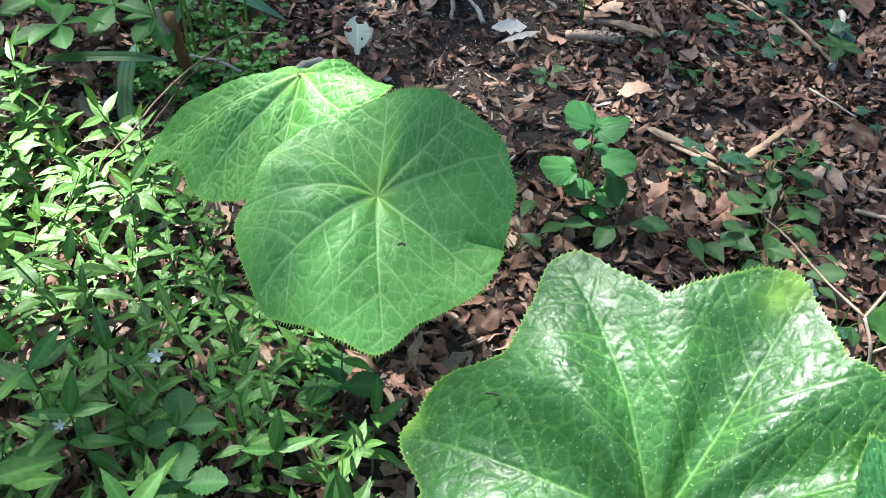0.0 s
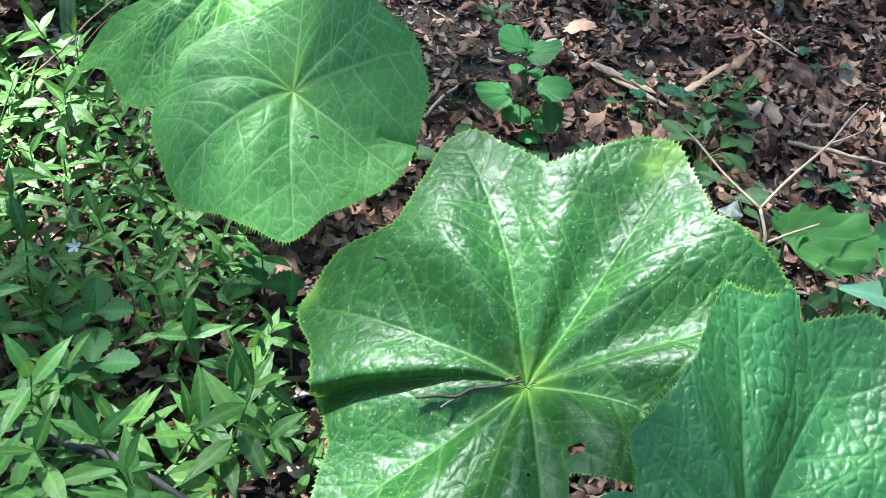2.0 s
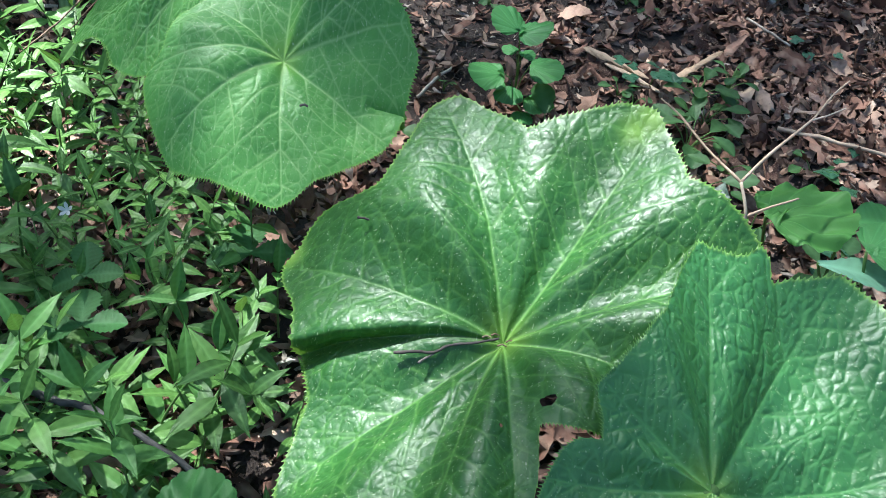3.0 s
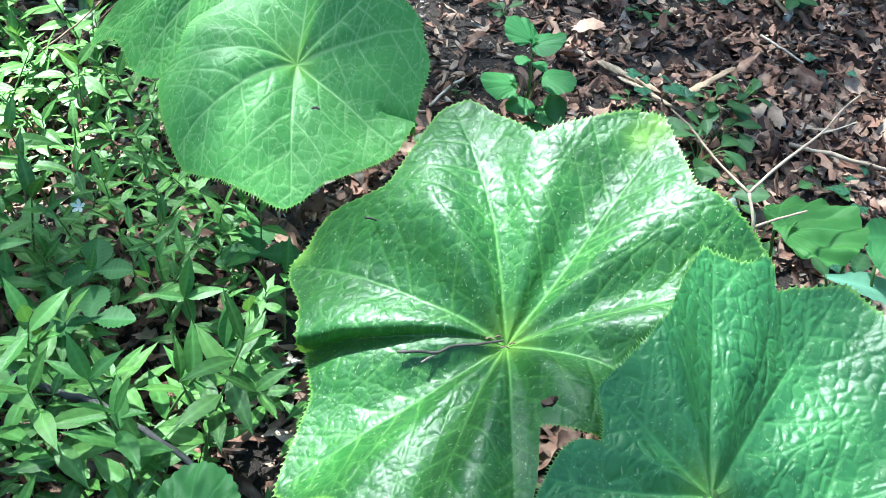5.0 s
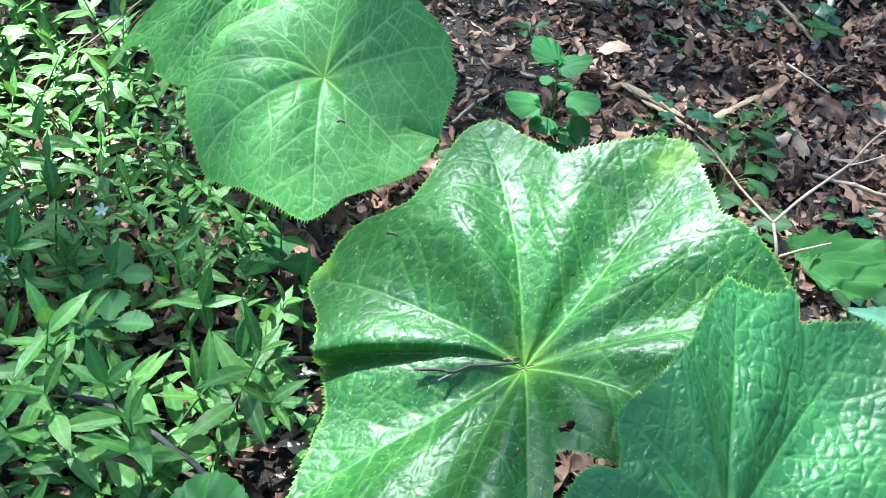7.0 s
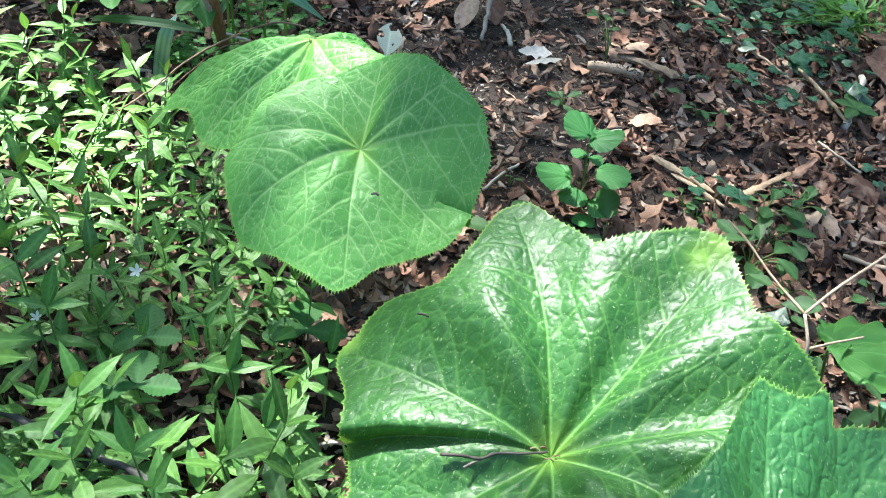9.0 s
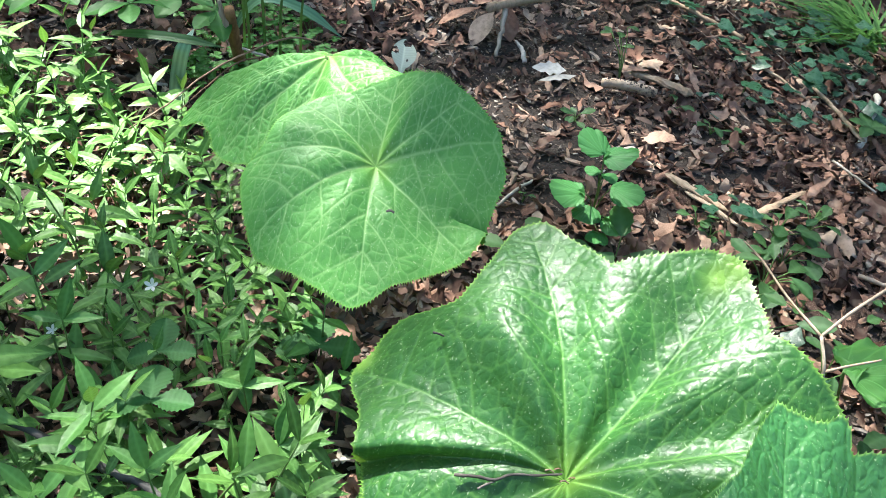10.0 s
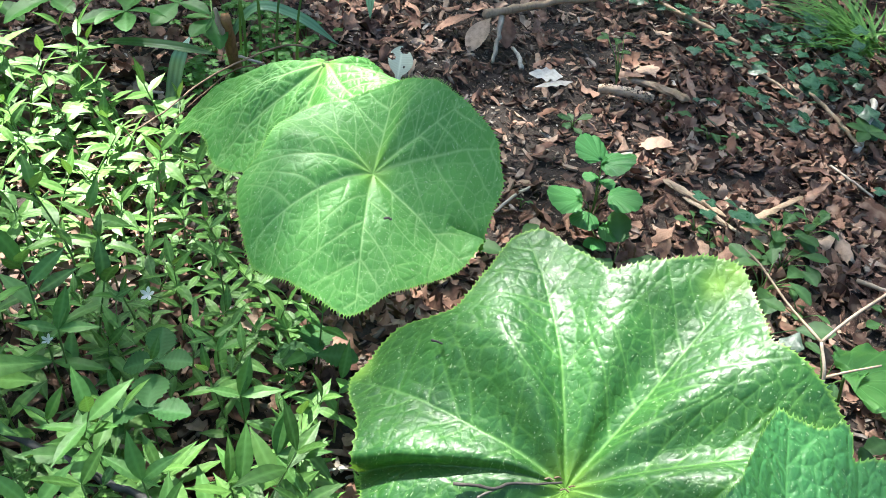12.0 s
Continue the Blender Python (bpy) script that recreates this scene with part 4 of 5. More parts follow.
stick("arching_twig", [(-0.57, 1.04, 0.2), (-0.53, 1.108, 0.22), (-0.508, 1.228, 0.225), (-0.489, 1.373, 0.2), (-0.468, 1.58, 0.14), (-0.42, 1.66, 0.1)], 0.0014, 0.0024, brown_twig_mat, "long thin arching brown twig", "twig", 7, 0.12, 17)
stick("arching_twig", [(-0.52, 1.09, 0.2), (-0.5, 1.2, 0.21), (-0.49, 1.33, 0.2), (-0.47, 1.45, 0.16)], 0.001, 0.0016, brown_twig_mat, "thin brown twig beside another", "twig", 7, 0.12, 18)
stick("arching_twig", [(-0.54, 1.47, 0.15), (-0.49, 1.48, 0.14), (-0.44, 1.49, 0.11)], 0.003, 0.0034, pale_mat, "short grey twig crossing another", "twig", 7, 0.12, 22)
stick("driftwood", [(-0.42, 1.44, 0.1), (-0.36, 1.5, 0.1), (-0.3, 1.58, 0.09), (-0.25, 1.6, 0.07)], 0.006, 0.012, pale_mat, "bleached gnarled piece of wood", "wood", 9, 0.25, 19)
stick("thin_twig", [(0.1, 1.3, 0.02), (0.13, 1.36, 0.03), (0.16, 1.42, 0.02)], 0.0035, 0.003, pale_mat, "thin grey twig on bare soil", "twig", 7, 0.12, 20)


def withered_stalk():
    thing = new("withered_stalk")
    thing.location = (-0.085, 0.45, 0.01)
    o = Vector(thing.location)
    line = bent([(0, 0, 0), Vector((-0.045, 0.51, 0.06)) - o, Vector((-0.007, 0.566, 0.09)) - o], 6)
    part("stem", tube(line, taper(len(line), 0.0013, 0.0009), 6, 0.1), wood_mat, thing)
    for i, (az, pitch) in enumerate(((20, 30), (130, 10), (-100, 20), (-30, -10))):
        sv, sf = dead_leaf_mesh(811 + i)
        part("dry_petal", made(sv * 0.016 + np.array((0, 0.008, 0)), sf, "dry_petal"), pale_mat, thing, "bleached withered petal", at=aim(line[-1], az, pitch))
    return tagged(thing, "withered thin stalk with a bleached dry flower head", "stalk")


withered_stalk()


def catkin_log():
    thing = new("bristly_cone")
    thing.location = (0.27, 1.885, 0.042)
    line = bent([(0, 0, 0), (0.07, 0.004, 0.004), (0.145, 0.006, 0)], 10)
    part("core", tube(line, [0.01] + [0.013] * (len(line) - 2) + [0.009], 12, 0.15, 4), twig_mat, thing)
    rnd = random.Random(9)
    scale = np.array([(-0.5, 0, 0), (0.5, 0, 0), (0, 1, 0.1), (0, 0.3, 0.35)])
    places = []
    for _ in range(420):
        t, a = rnd.uniform(0.02, 0.98), rnd.uniform(0, 6.28)
        n = Vector((0, math.cos(a), math.sin(a)))
        q = Vector((0.145 * t, 0.004, 0.002)) + n * 0.011
        places.append((0, q.x, q.y, q.z, a, 0.0, rnd.uniform(-0.4, 0.4), rnd.uniform(0.004, 0.007)))
    part("bristles", scatter([(scale, [(0, 1, 3), (1, 2, 3), (2, 0, 3)])], places, "bristles"), chip_mat, thing, "dark and cream bristly scales")["kind"] = "stuff"
    return tagged(thing, "dry bristly tan seed spike lying on soil", "seed spike")


catkin_log()


def pale_dead_leaf(at, azimuth, pitch, length, width, label, seed, material, holes=()):
    me = leaf_mesh("pale_dead_leaf", length, width, "oval", 28, 15, 0.1, 0.15, 0.02, seed)
    if holes:
        bm = bmesh.new()
        bm.from_mesh(me)
        gone = [f for f in bm.faces if any((f.calc_center_median().xy - Vector(h[:2])).length < h[2] for h in holes)]
        bmesh.ops.delete(bm, geom=gone, context="FACES")
        bm.to_mesh(me)
        bm.free()
    ob = part("pale_dead_leaf", me, material)
    ob.matrix_basis = aim(at, azimuth, pitch, 8)
    return tagged(ob, label, "dead leaf")


pale_dead_leaf((-0.232, 1.737, 0.018), 14, 38, 0.1, 0.065, "pale grey dead leaf with dark holes, standing on edge", 31, small_leaf_material("faded_leaf", (0.3, 0.34, 0.27), (0.42, 0.46, 0.38), 0.6, 0.1), [(0.006, 0.088, 0.011), (-0.024, 0.062, 0.01), (0.01, 0.04, 0.003)])
scrap_mat = dead_material("papery_white", [(0.0, (0.24, 0.23, 0.22)), (0.5, (0.33, 0.32, 0.31)), (1.0, (0.42, 0.41, 0.4))])
for at, az, ln, wd, sd in (((0.11, 1.84, 0.03), -58, 0.11, 0.024, 32), ((0.085, 1.91, 0.025), -80, 0.09, 0.06, 33)):
    ob = part("papery_scrap", leaf_mesh("papery_scrap", ln, wd, "oval", 8, 5, 0.03, 0.06, 0.22, sd), scrap_mat)
    ob.matrix_basis = aim(at, az, 5, 4)
    tagged(ob, "bleached papery white scrap lying on soil", "scrap")
for at, az, ln, wd, sd in (((0.17, 1.565, 0.03), -40, 0.07, 0.055, 34), ((0.43, 1.69, 0.03), -70, 0.075, 0.06, 35), ((0.93, 1.3, 0.03), 20, 0.08, 0.07, 36), ((0.6, 1.26, 0.04), 60, 0.07, 0.05, 37), ((0.58, 2.27, 0.05), -70, 0.07, 0.03, 38), ((0.4, 2.06, 0.03), 150, 0.09, 0.07, 39), ((0.83, 1.72, 0.03), 80, 0.09, 0.05, 40), ((0.95, 1.62, 0.03), 15, 0.09, 0.07, 41), ((0.8, 1.62, 0.03), -40, 0.08, 0.06, 42), ((0.36, 2.0, 0.03), 130, 0.06, 0.05, 43)):
    sv, sf = dead_leaf_mesh(sd * 7)
    ob = part("curled_dead_leaf", made(sv * (wd * 1.6, ln, ln * 0.8), sf, "curled_dead_leaf"), dead_mat)
    ob.matrix_basis = aim((at[0], at[1], at[2] + 0.01), az, 8, 5)
    tagged(ob, "curled tan dead leaf lying on the litter", "dead leaf")


# ---- leafy weeds ----
ROUND_LEAVES = [heart_leaf_mesh("round_leaf", 0.07, seed=60 + i, cup=c) for i, c in enumerate((0.1, 0.3))]
OVAL_LEAVES = [leaf_mesh("oval_leaf", 0.05, 0.032, "oval", 9, 5, d, 0.15, 0.05, 70 + i) for i, d in enumerate((0.1, 0.3))]
IVY_LEAVES = [ivy_mesh("ivy_leaf", 0.048, 80 + i) for i in range(4)]
RASP_LEAVES = [leaf_mesh("toothed_leaflet", 0.06, 0.045, "oval", 17, 7, d, 0.2, 0.09, 90 + i) for i, d in enumerate((0.1, 0.25))]


def leafy(name, base, leaves, meshes, material, label, category, group="", stem_material=None, stem_r=0.0013):
    """A plant whose leaves stand on stalks from its base. leaves: place, azimuth, pitch, roll, size."""
    thing = new(name)
    thing.location = base
    o = Vector(base)
    for i, (at, az, pitch, roll, size) in enumerate(leaves):
        p = Vector(at) - o
        line = bent([(0, 0, 0), Vector((p.x * 0.35, p.y * 0.35, p.z * 0.6)), p], 4)
        part("stalk", tube(line, taper(len(line), stem_r * 1.3, stem_r * 0.8), 5), stem_material or herb_stem_mat, thing)
        part("leaf", meshes[i % len(meshes)], material, thing, at=aim(p, az, pitch, roll, size))
    return tagged(thing, label, category, group)


leafy("round_leaved_seedling", (0.3, 1.34, 0.0), [
    ((0.282, 1.275, 0.225), 48, 22, 0, 1.05), ((0.282, 1.275, 0.223), -95, 18, 5, 1.05), ((0.285, 1.29, 0.17), 60, 0, 0, 0.5), ((0.295, 1.285, 0.165), -50, -5, 0, 0.5),
    ((0.318, 1.315, 0.125), -95, 4, 8, 1.1), ((0.268, 1.27, 0.13), 100, 0, -6, 1.15), ((0.29, 1.3, 0.08), 165, 0, 0, 0.9), ((0.325, 1.29, 0.07), -130, -5, 0, 0.95), ((0.27, 1.3, 0.09), 120, 0, 10, 0.6), ((0.315, 1.26, 0.05), 180, 0, 0, 0.7)],
    ROUND_LEAVES, round_mat, "young round-leaved green seedling on litter", "seedling")
leafy("broad_weed", (0.36, 1.22, 0.0), [
    ((0.385, 1.215, 0.05), -95, 12, 0, 1.5), ((0.35, 1.2, 0.055), 150, 10, 0, 1.3), ((0.36, 1.24, 0.07), 10, 20, 0, 1.6), ((0.31, 1.2, 0.05), 90, 12, 0, 1.1)],
    OVAL_LEAVES, dark_leaf_mat, "low dark green weed with oval leaves", "weed")


def small_weed(base, n, spread, height, material, seed, size=0.8, label="small bright green toothed weed in litter", meshes=None, name="small_weed"):
    rnd = random.Random(seed)
    ls = []
    for i in range(n):
        a = 6.28 * i / n + rnd.uniform(-0.5, 0.5)
        r = spread * rnd.uniform(0.25, 1.0)
        ls.append(((base[0] + math.cos(a) * r, base[1] + math.sin(a) * r, base[2] + height * rnd.uniform(0.5, 1.0)), math.degrees(a) - 90 + rnd.uniform(-40, 40), rnd.uniform(-8, 25), rnd.uniform(-15, 15), size * rnd.uniform(0.7, 1.15)))
    return leafy(name, base, ls, meshes or OVAL_LEAVES, material, label, "weed", "small weeds")


for i, (x, y, n, s, h, m, size) in enumerate(((0.78, 1.49, 8, 0.04, 0.07, weed_mat, 0.75), (0.7, 1.43, 9, 0.05, 0.07, dark_leaf_mat, 1.05), (0.71, 1.35, 9, 0.055, 0.07, round_mat, 1.0), (0.66, 1.25, 8, 0.055, 0.08, dark_leaf_mat, 1.05),
        (0.6, 1.17, 5, 0.04, 0.09, round_mat, 0.9), (0.73, 1.2, 6, 0.04, 0.06, weed_mat, 0.6), (0.56, 1.1, 5, 0.06, 0.08, dark_leaf_mat, 1.4), (0.65, 1.12, 5, 0.06, 0.08, dark_leaf_mat, 1.5), (0.75, 1.02, 6, 0.05, 0.1, weed_mat, 0.7),
        (0.53, 1.42, 5, 0.03, 0.04, round_mat, 0.6), (0.56, 1.39, 4, 0.03, 0.03, weed_mat, 0.5), (0.17, 1.14, 4, 0.04, 0.08, dark_leaf_mat, 1.2), (0.225, 1.74, 5, 0.025, 0.03, round_mat, 0.75), (0.47, 1.9, 3, 0.02, 0.03, weed_mat, 0.7),
        (0.57, 1.83, 4, 0.03, 0.04, dark_leaf_mat, 0.8), (0.62, 1.78, 4, 0.03, 0.04, dark_leaf_mat, 0.6), (0.78, 0.78, 6, 0.06, 0.14, weed_mat, 1.1), (0.7, 0.7, 5, 0.05, 0.16, weed_mat, 0.9), (0.88, 0.9, 6, 0.06, 0.1, dark_leaf_mat, 1.1), (0.62, 0.98, 5, 0.05, 0.06, dark_leaf_mat, 1.0),
        (0.15, 1.36, 3, 0.015, 0.03, weed_mat, 0.4), (0.92, 1.24, 4, 0.03, 0.03, round_mat, 0.8))):
    small_weed((x, y, ground_z(x, y)), n, s, h, m, 600 + i, size)
leafy("five_leaved_seedling", (0.97, 1.95, 0.0), [((0.97, 1.95, 0.05), a, 12, 0, 1.15) for a in (85, 150, -120, -50, 20)], OVAL_LEAVES, weed_mat, "small five-leaved seedling beside white stem", "seedling")
leafy("yellowish_sprout", (0.32, 1.985, 0.0), [((0.285 + 0.02 * math.cos(a), 2.03 + 0.02 * math.sin(a), 0.08 + 0.012 * k), math.degrees(a) - 90, 15, 0, 0.65) for k, a in enumerate((0, 1.2, 2.4, 3.6, 4.8, 6.0))], OVAL_LEAVES, small_leaf_material("sprout_leaf", (0.16, 0.3, 0.05), (0.25, 0.4, 0.08)), "spindly yellow-green sprout in soil", "sprout")


def ivy_vine(points, leaves, seed, size=1.0):
    rnd = random.Random(seed)
    line = bent(points, 6)
    base = line[0].copy()
    thing = new("ivy_vine")
    thing.location = base
    part("stem", tube([p - base for p in line], 0.0014, 5), bark_mat, thing)
    for i in range(int(leaves * 0.8)):
        p = line[rnd.randrange(len(line))] - base + Vector((rnd.gauss(0, 0.045), rnd.gauss(0, 0.05), rnd.uniform(0.008, 0.05)))
        part("leaf", rnd.choice(IVY_LEAVES), ivy_mat, thing, at=aim(p, rnd.uniform(0, 360), rnd.uniform(-15, 25), rnd.uniform(-20, 20), size * rnd.uniform(0.55, 1.1)))
    return tagged(thing, "trailing ivy with dark lobed leaves over litter", "ivy", "ivy vines")


for i, (pts, n, s) in enumerate(((((0.3, 2.55, 0.02), (0.5, 2.4, 0.02), (0.66, 2.2, 0.02)), 34, 1.0), (((0.6, 2.6, 0.02), (0.75, 2.35, 0.02), (0.9, 2.1, 0.02)), 40, 1.0), (((0.85, 2.5, 0.03), (0.95, 2.25, 0.03), (0.98, 2.0, 0.02)), 36, 1.0),
        (((0.55, 2.4, 0.02), (0.7, 2.1, 0.02), (0.82, 1.9, 0.02)), 22, 0.9), (((0.68, 2.08, 0.02), (0.74, 1.98, 0.02), (0.8, 1.9, 0.02)), 9, 0.75), (((0.53, 1.46, 0.02), (0.58, 1.45, 0.02), (0.61, 1.44, 0.02)), 5, 0.7), (((0.2, 2.6, 0.02), (0.35, 2.5, 0.02), (0.5, 2.55, 0.02)), 20, 1.0),
        (((0.95, 2.6, 0.03), (0.85, 2.45, 0.03), (0.7, 2.5, 0.02)), 34, 1.0), (((1.05, 2.45, 0.04), (0.98, 2.3, 0.04), (0.9, 2.3, 0.03)), 26, 1.05), (((0.52, 1.98, 0.02), (0.56, 1.9, 0.02), (0.6, 1.84, 0.02)), 6, 0.7), (((0.92, 1.75, 0.02), (1.0, 1.7, 0.02), (1.05, 1.6, 0.02)), 4, 0.8), (((0.95, 1.28, 0.02), (1.0, 1.2, 0.02), (1.05, 1.1, 0.02)), 6, 0.9), (((0.85, 1.05, 0.02), (0.95, 0.98, 0.02), (1.0, 0.9, 0.02)), 8, 1.0), (((0.62, 1.08, 0.02), (0.68, 1.0, 0.02), (0.74, 0.95, 0.02)), 6, 0.9))):
    ivy_vine(pts, n, 700 + i, s)
for i, (at, az, s) in enumerate((((0.66, 2.05, 0.05), 200, 1.25), ((0.605, 1.455, 0.06), 215, 1.1), ((0.545, 1.445, 0.05), 190, 0.8))):
    leafy("ivy_seedling", (at[0], at[1] + 0.02, 0.0), [(at, az, 5, 0, s)], IVY_LEAVES, weed_mat, "single bright green ivy leaf on the litter", "ivy")


# ---- broad leaves beside the twig ----
def broad_leaf(name, base, at, azimuth, pitch, roll, mesh, material, label, group=""):
    thing = new(name)
    thing.location = base
    p = Vector(at) - Vector(base)
    line = bent([(0, 0, -0.01), Vector((p.x * 0.5, p.y * 0.4, p.z * 0.6)), p], 6)
    part("stalk", tube(line, taper(len(line), 0.003, 0.0022), 7), herb_stem_mat, thing)
    part("blade", mesh, material, thing, at=aim(p, azimuth, pitch, roll))
    return tagged(thing, label, "leaf", group)


broad_leaf("broad_leaf", (0.72, 0.83, 0.0), (0.645, 0.785, 0.29), -72, 4, -6, heart_leaf_mesh("broad_blade", 0.148, 120, 12, 0.03, 0.2, 44, 0.62, 0.13), broad_mat, "broad mid-green toothed leaf on a long stalk")
broad_leaf("broad_leaf", (0.84, 0.86, 0.0), (0.79, 0.84, 0.25), -80, 5, -10, leaf_mesh("broad_blade", 0.13, 0.1, "oval", 21, 9, 0.25, 0.1, 0.03, 45), round_mat, "broad mid-green toothed leaf tucked under another")
broad_leaf("blue_green_leaf", (0.82, 0.72, 0.0), (0.71, 0.715, 0.28), -100, 5, -14, leaf_mesh("blue_blade", 0.13, 0.075, "oval", 15, 7, 0.15, 0.1, 0.0, 46), small_leaf_material("blue_green", (0.1, 0.24, 0.16), (0.16, 0.32, 0.21), 0.42, 0.15), "smooth blue-green leaf with tiny holes")
broad_leaf("round_leaf", (0.82, 0.66, 0.0), (0.765, 0.72, 0.31), -70, 8, 0, heart_leaf_mesh("round_blade", 0.1, 80, 6, 0.05, 0.2, 47), round_mat, "round green leaf beside a blue-green one")
broad_leaf("violet_leaf", (0.02, 0.3, 0.0), (-0.016, 0.202, 0.295), -10, 14, 0, heart_leaf_mesh("violet_blade", 0.088, 100, 12, 0.05, 0.15, 48, 0.3, 0.1), violet_mat, "round scalloped violet leaf above the herbs")


# ---- brambles and flowers in the herb bed ----
def bramble(base, at, size, material, label, seed):
    rnd = random.Random(seed)
    return leafy("bramble_sprout", base, [(at, a, rnd.uniform(-5, 14), rnd.uniform(-10, 10), size * k) for a, k in ((20, 1.15), (115, 1.0), (-80, 1.0))], RASP_LEAVES, material, label, "bramble", "bramble sprouts")


bramble((-0.1, 0.715, 0.02), (-0.088, 0.705, 0.15), 1.05, violet_mat, "dark green three-part bramble leaf in shade", 1)
bramble((-0.27, 0.6, 0.0), (-0.275, 0.585, 0.2), 0.8, violet_mat, "toothed green bramble leaf among herbs", 2)
bramble((-0.25, 0.52, 0.0), (-0.25, 0.505, 0.2), 0.95, violet_mat, "toothed green bramble leaf among herbs", 3)


def flower(at, size, tilt):
    thing = new("white_flower")
    thing.location = at
    petal = leaf_mesh("petal", size, size * 0.45, "oval", 6, 3, -0.1, 0.2, 0, 3)
    for a in range(0, 360, 72):
        part("petal", petal, petal_mat, thing, at=aim((0, 0, 0), a + 10, 28, 0))
    line = bent([(0, 0, 0), (0.004, 0.006, -0.04), (0.0, 0.012, -0.1)], 4)
    part("stalk", tube(line, 0.0008, 5), herb_stem_mat, thing)
    thing.rotation_euler = (radians(tilt), 0, 0)
    return tagged(thing, "small white five-petalled flower above herbs", "flower", "white flowers")


yellow_mat = small_leaf_material("yellowing_leaf", (0.26, 0.36, 0.04), (0.36, 0.46, 0.07), 0.5, 0.3)
leafy("yellowing_shoot", (-0.11, 0.735, 0.04), [((-0.13, 0.735, 0.13), -75, 12, 0, 0.75), ((-0.085, 0.7, 0.1), -150, 5, 10, 0.7), ((-0.12, 0.72, 0.12), 40, 35, 0, 0.5)], OVAL_LEAVES, yellow_mat, "small yellowing shoot at the herb bed's edge", "shoot")
petal_mat = small_leaf_material("white_petal", (0.75, 0.76, 0.74), (0.85, 0.85, 0.83), 0.5, 0.3, veined=False)
flower((-0.325, 0.663, 0.236), 0.013, 30)
flower((-0.412, 0.552, 0.225), 0.01, 20)


# ---- shrub, blades, stump and clover at the back ----
SHRUB_LEAVES = [leaf_mesh("shrub_leaf", 0.1, 0.054, "oval", 11, 7, d, 0.2, 0.0, 120 + i) for i, d in enumerate((0.08, 0.25))]


def shrub_branch(points, clusters, seed, size=1.0, dark=False):
    rnd = random.Random(seed)
    line = bent(points, 6)
    base = line[0].copy()
    thing = new("shrub_branch")
    thing.location = base
    part("stem", tube([p - base for p in line], taper(len(line), 0.004, 0.002), 6), herb_stem_mat, thing)
    for t, ways in clusters:
        p = line[int(t * (len(line) - 1))] - base
        for i, way in enumerate(ways):
            # Branches at the back: their shade is put into a darker leaf colour.
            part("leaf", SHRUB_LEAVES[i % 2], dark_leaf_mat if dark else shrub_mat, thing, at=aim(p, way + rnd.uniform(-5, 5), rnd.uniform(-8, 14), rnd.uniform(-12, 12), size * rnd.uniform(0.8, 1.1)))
    return tagged(thing, "shrub branch with oval leaves, coloured dark for shade" if dark else "green shrub branch with smooth oval leaves", "shrub", "shrub branches")


shrub_branch([(-1.0, 1.85, 0.0), (-0.88, 1.62, 0.17), (-0.759, 1.398, 0.24)], ((0.6, (40, 130, -60)), (1.0, (120, 163, -145, -50, 12))), 1, 0.95)
shrub_branch([(-1.2, 1.8, 0.0), (-1.08, 1.58, 0.18), (-0.93, 1.4, 0.23)], ((0.6, (60, -40)), (1.0, (-120, 150, 60, -20))), 2)
shrub_branch([(-1.3, 1.75, 0.0), (-1.16, 1.55, 0.18), (-1.05, 1.37, 0.21)], ((0.55, (80, -60)), (1.0, (160, -110, 80, 0))), 3)
shrub_branch([(-1.05, 1.9, 0.0), (-0.95, 1.72, 0.17), (-0.86, 1.52, 0.22)], ((0.6, (60, -60)), (1.0, (150, -130, 70, -40))), 7)
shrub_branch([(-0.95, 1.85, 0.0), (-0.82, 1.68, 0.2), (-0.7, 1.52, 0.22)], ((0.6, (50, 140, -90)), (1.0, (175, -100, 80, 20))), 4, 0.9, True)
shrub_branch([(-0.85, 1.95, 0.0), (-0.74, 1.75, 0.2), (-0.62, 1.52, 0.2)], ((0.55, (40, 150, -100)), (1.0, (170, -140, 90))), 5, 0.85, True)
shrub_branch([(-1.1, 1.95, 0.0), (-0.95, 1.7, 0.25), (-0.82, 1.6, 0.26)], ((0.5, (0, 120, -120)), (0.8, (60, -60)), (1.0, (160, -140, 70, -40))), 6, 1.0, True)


def strap(points, width, material, label, name="strap_leaf", keel=0.2, across=None):
    line = bent(points, 7)
    base = line[0].copy()
    v, vein = [], []
    n = len(line)
    for i, p in enumerate(line):
        d = (line[min(i + 1, n - 1)] - line[max(i - 1, 0)]).normalized()
        side = Vector(across) if across else d.cross(Vector((0, -0.5, 1))).normalized()
        up = side.cross(d)
        t = i / (n - 1)
        w = width / 2 * min(1.0, 0.6 + t * 2) * min(1.0, (1 - t) * 4 + 0.05)
        for j in range(7):
            u = j / 3 - 1
            v.append(p - base + side * u * w + up * keel * w * abs(u) + up * 0.0008 * (j % 2))
            vein.append(float(j % 2))
    ob = part(name, made(v, grid_faces(n, 7), name, {"vein": vein}), material)
    ob.location = base
    return tagged(ob, label, "leaf", "strap leaves")


strap_mat = small_leaf_material("strap_leaf", (0.07, 0.17, 0.09), (0.12, 0.24, 0.13), 0.4, 0.15)
strap([(-0.675, 1.395, 0.0), (-0.665, 1.39, 0.06), (-0.645, 1.375, 0.13), (-0.622, 1.36, 0.19), (-0.615, 1.4, 0.215)], 0.032, small_leaf_material("striped_leaf", (0.16, 0.28, 0.19), (0.26, 0.4, 0.28), 0.35, 0.15), "ribbed grey-green strap leaf bent downwards", across=(0.96, 0.28, 0.0))
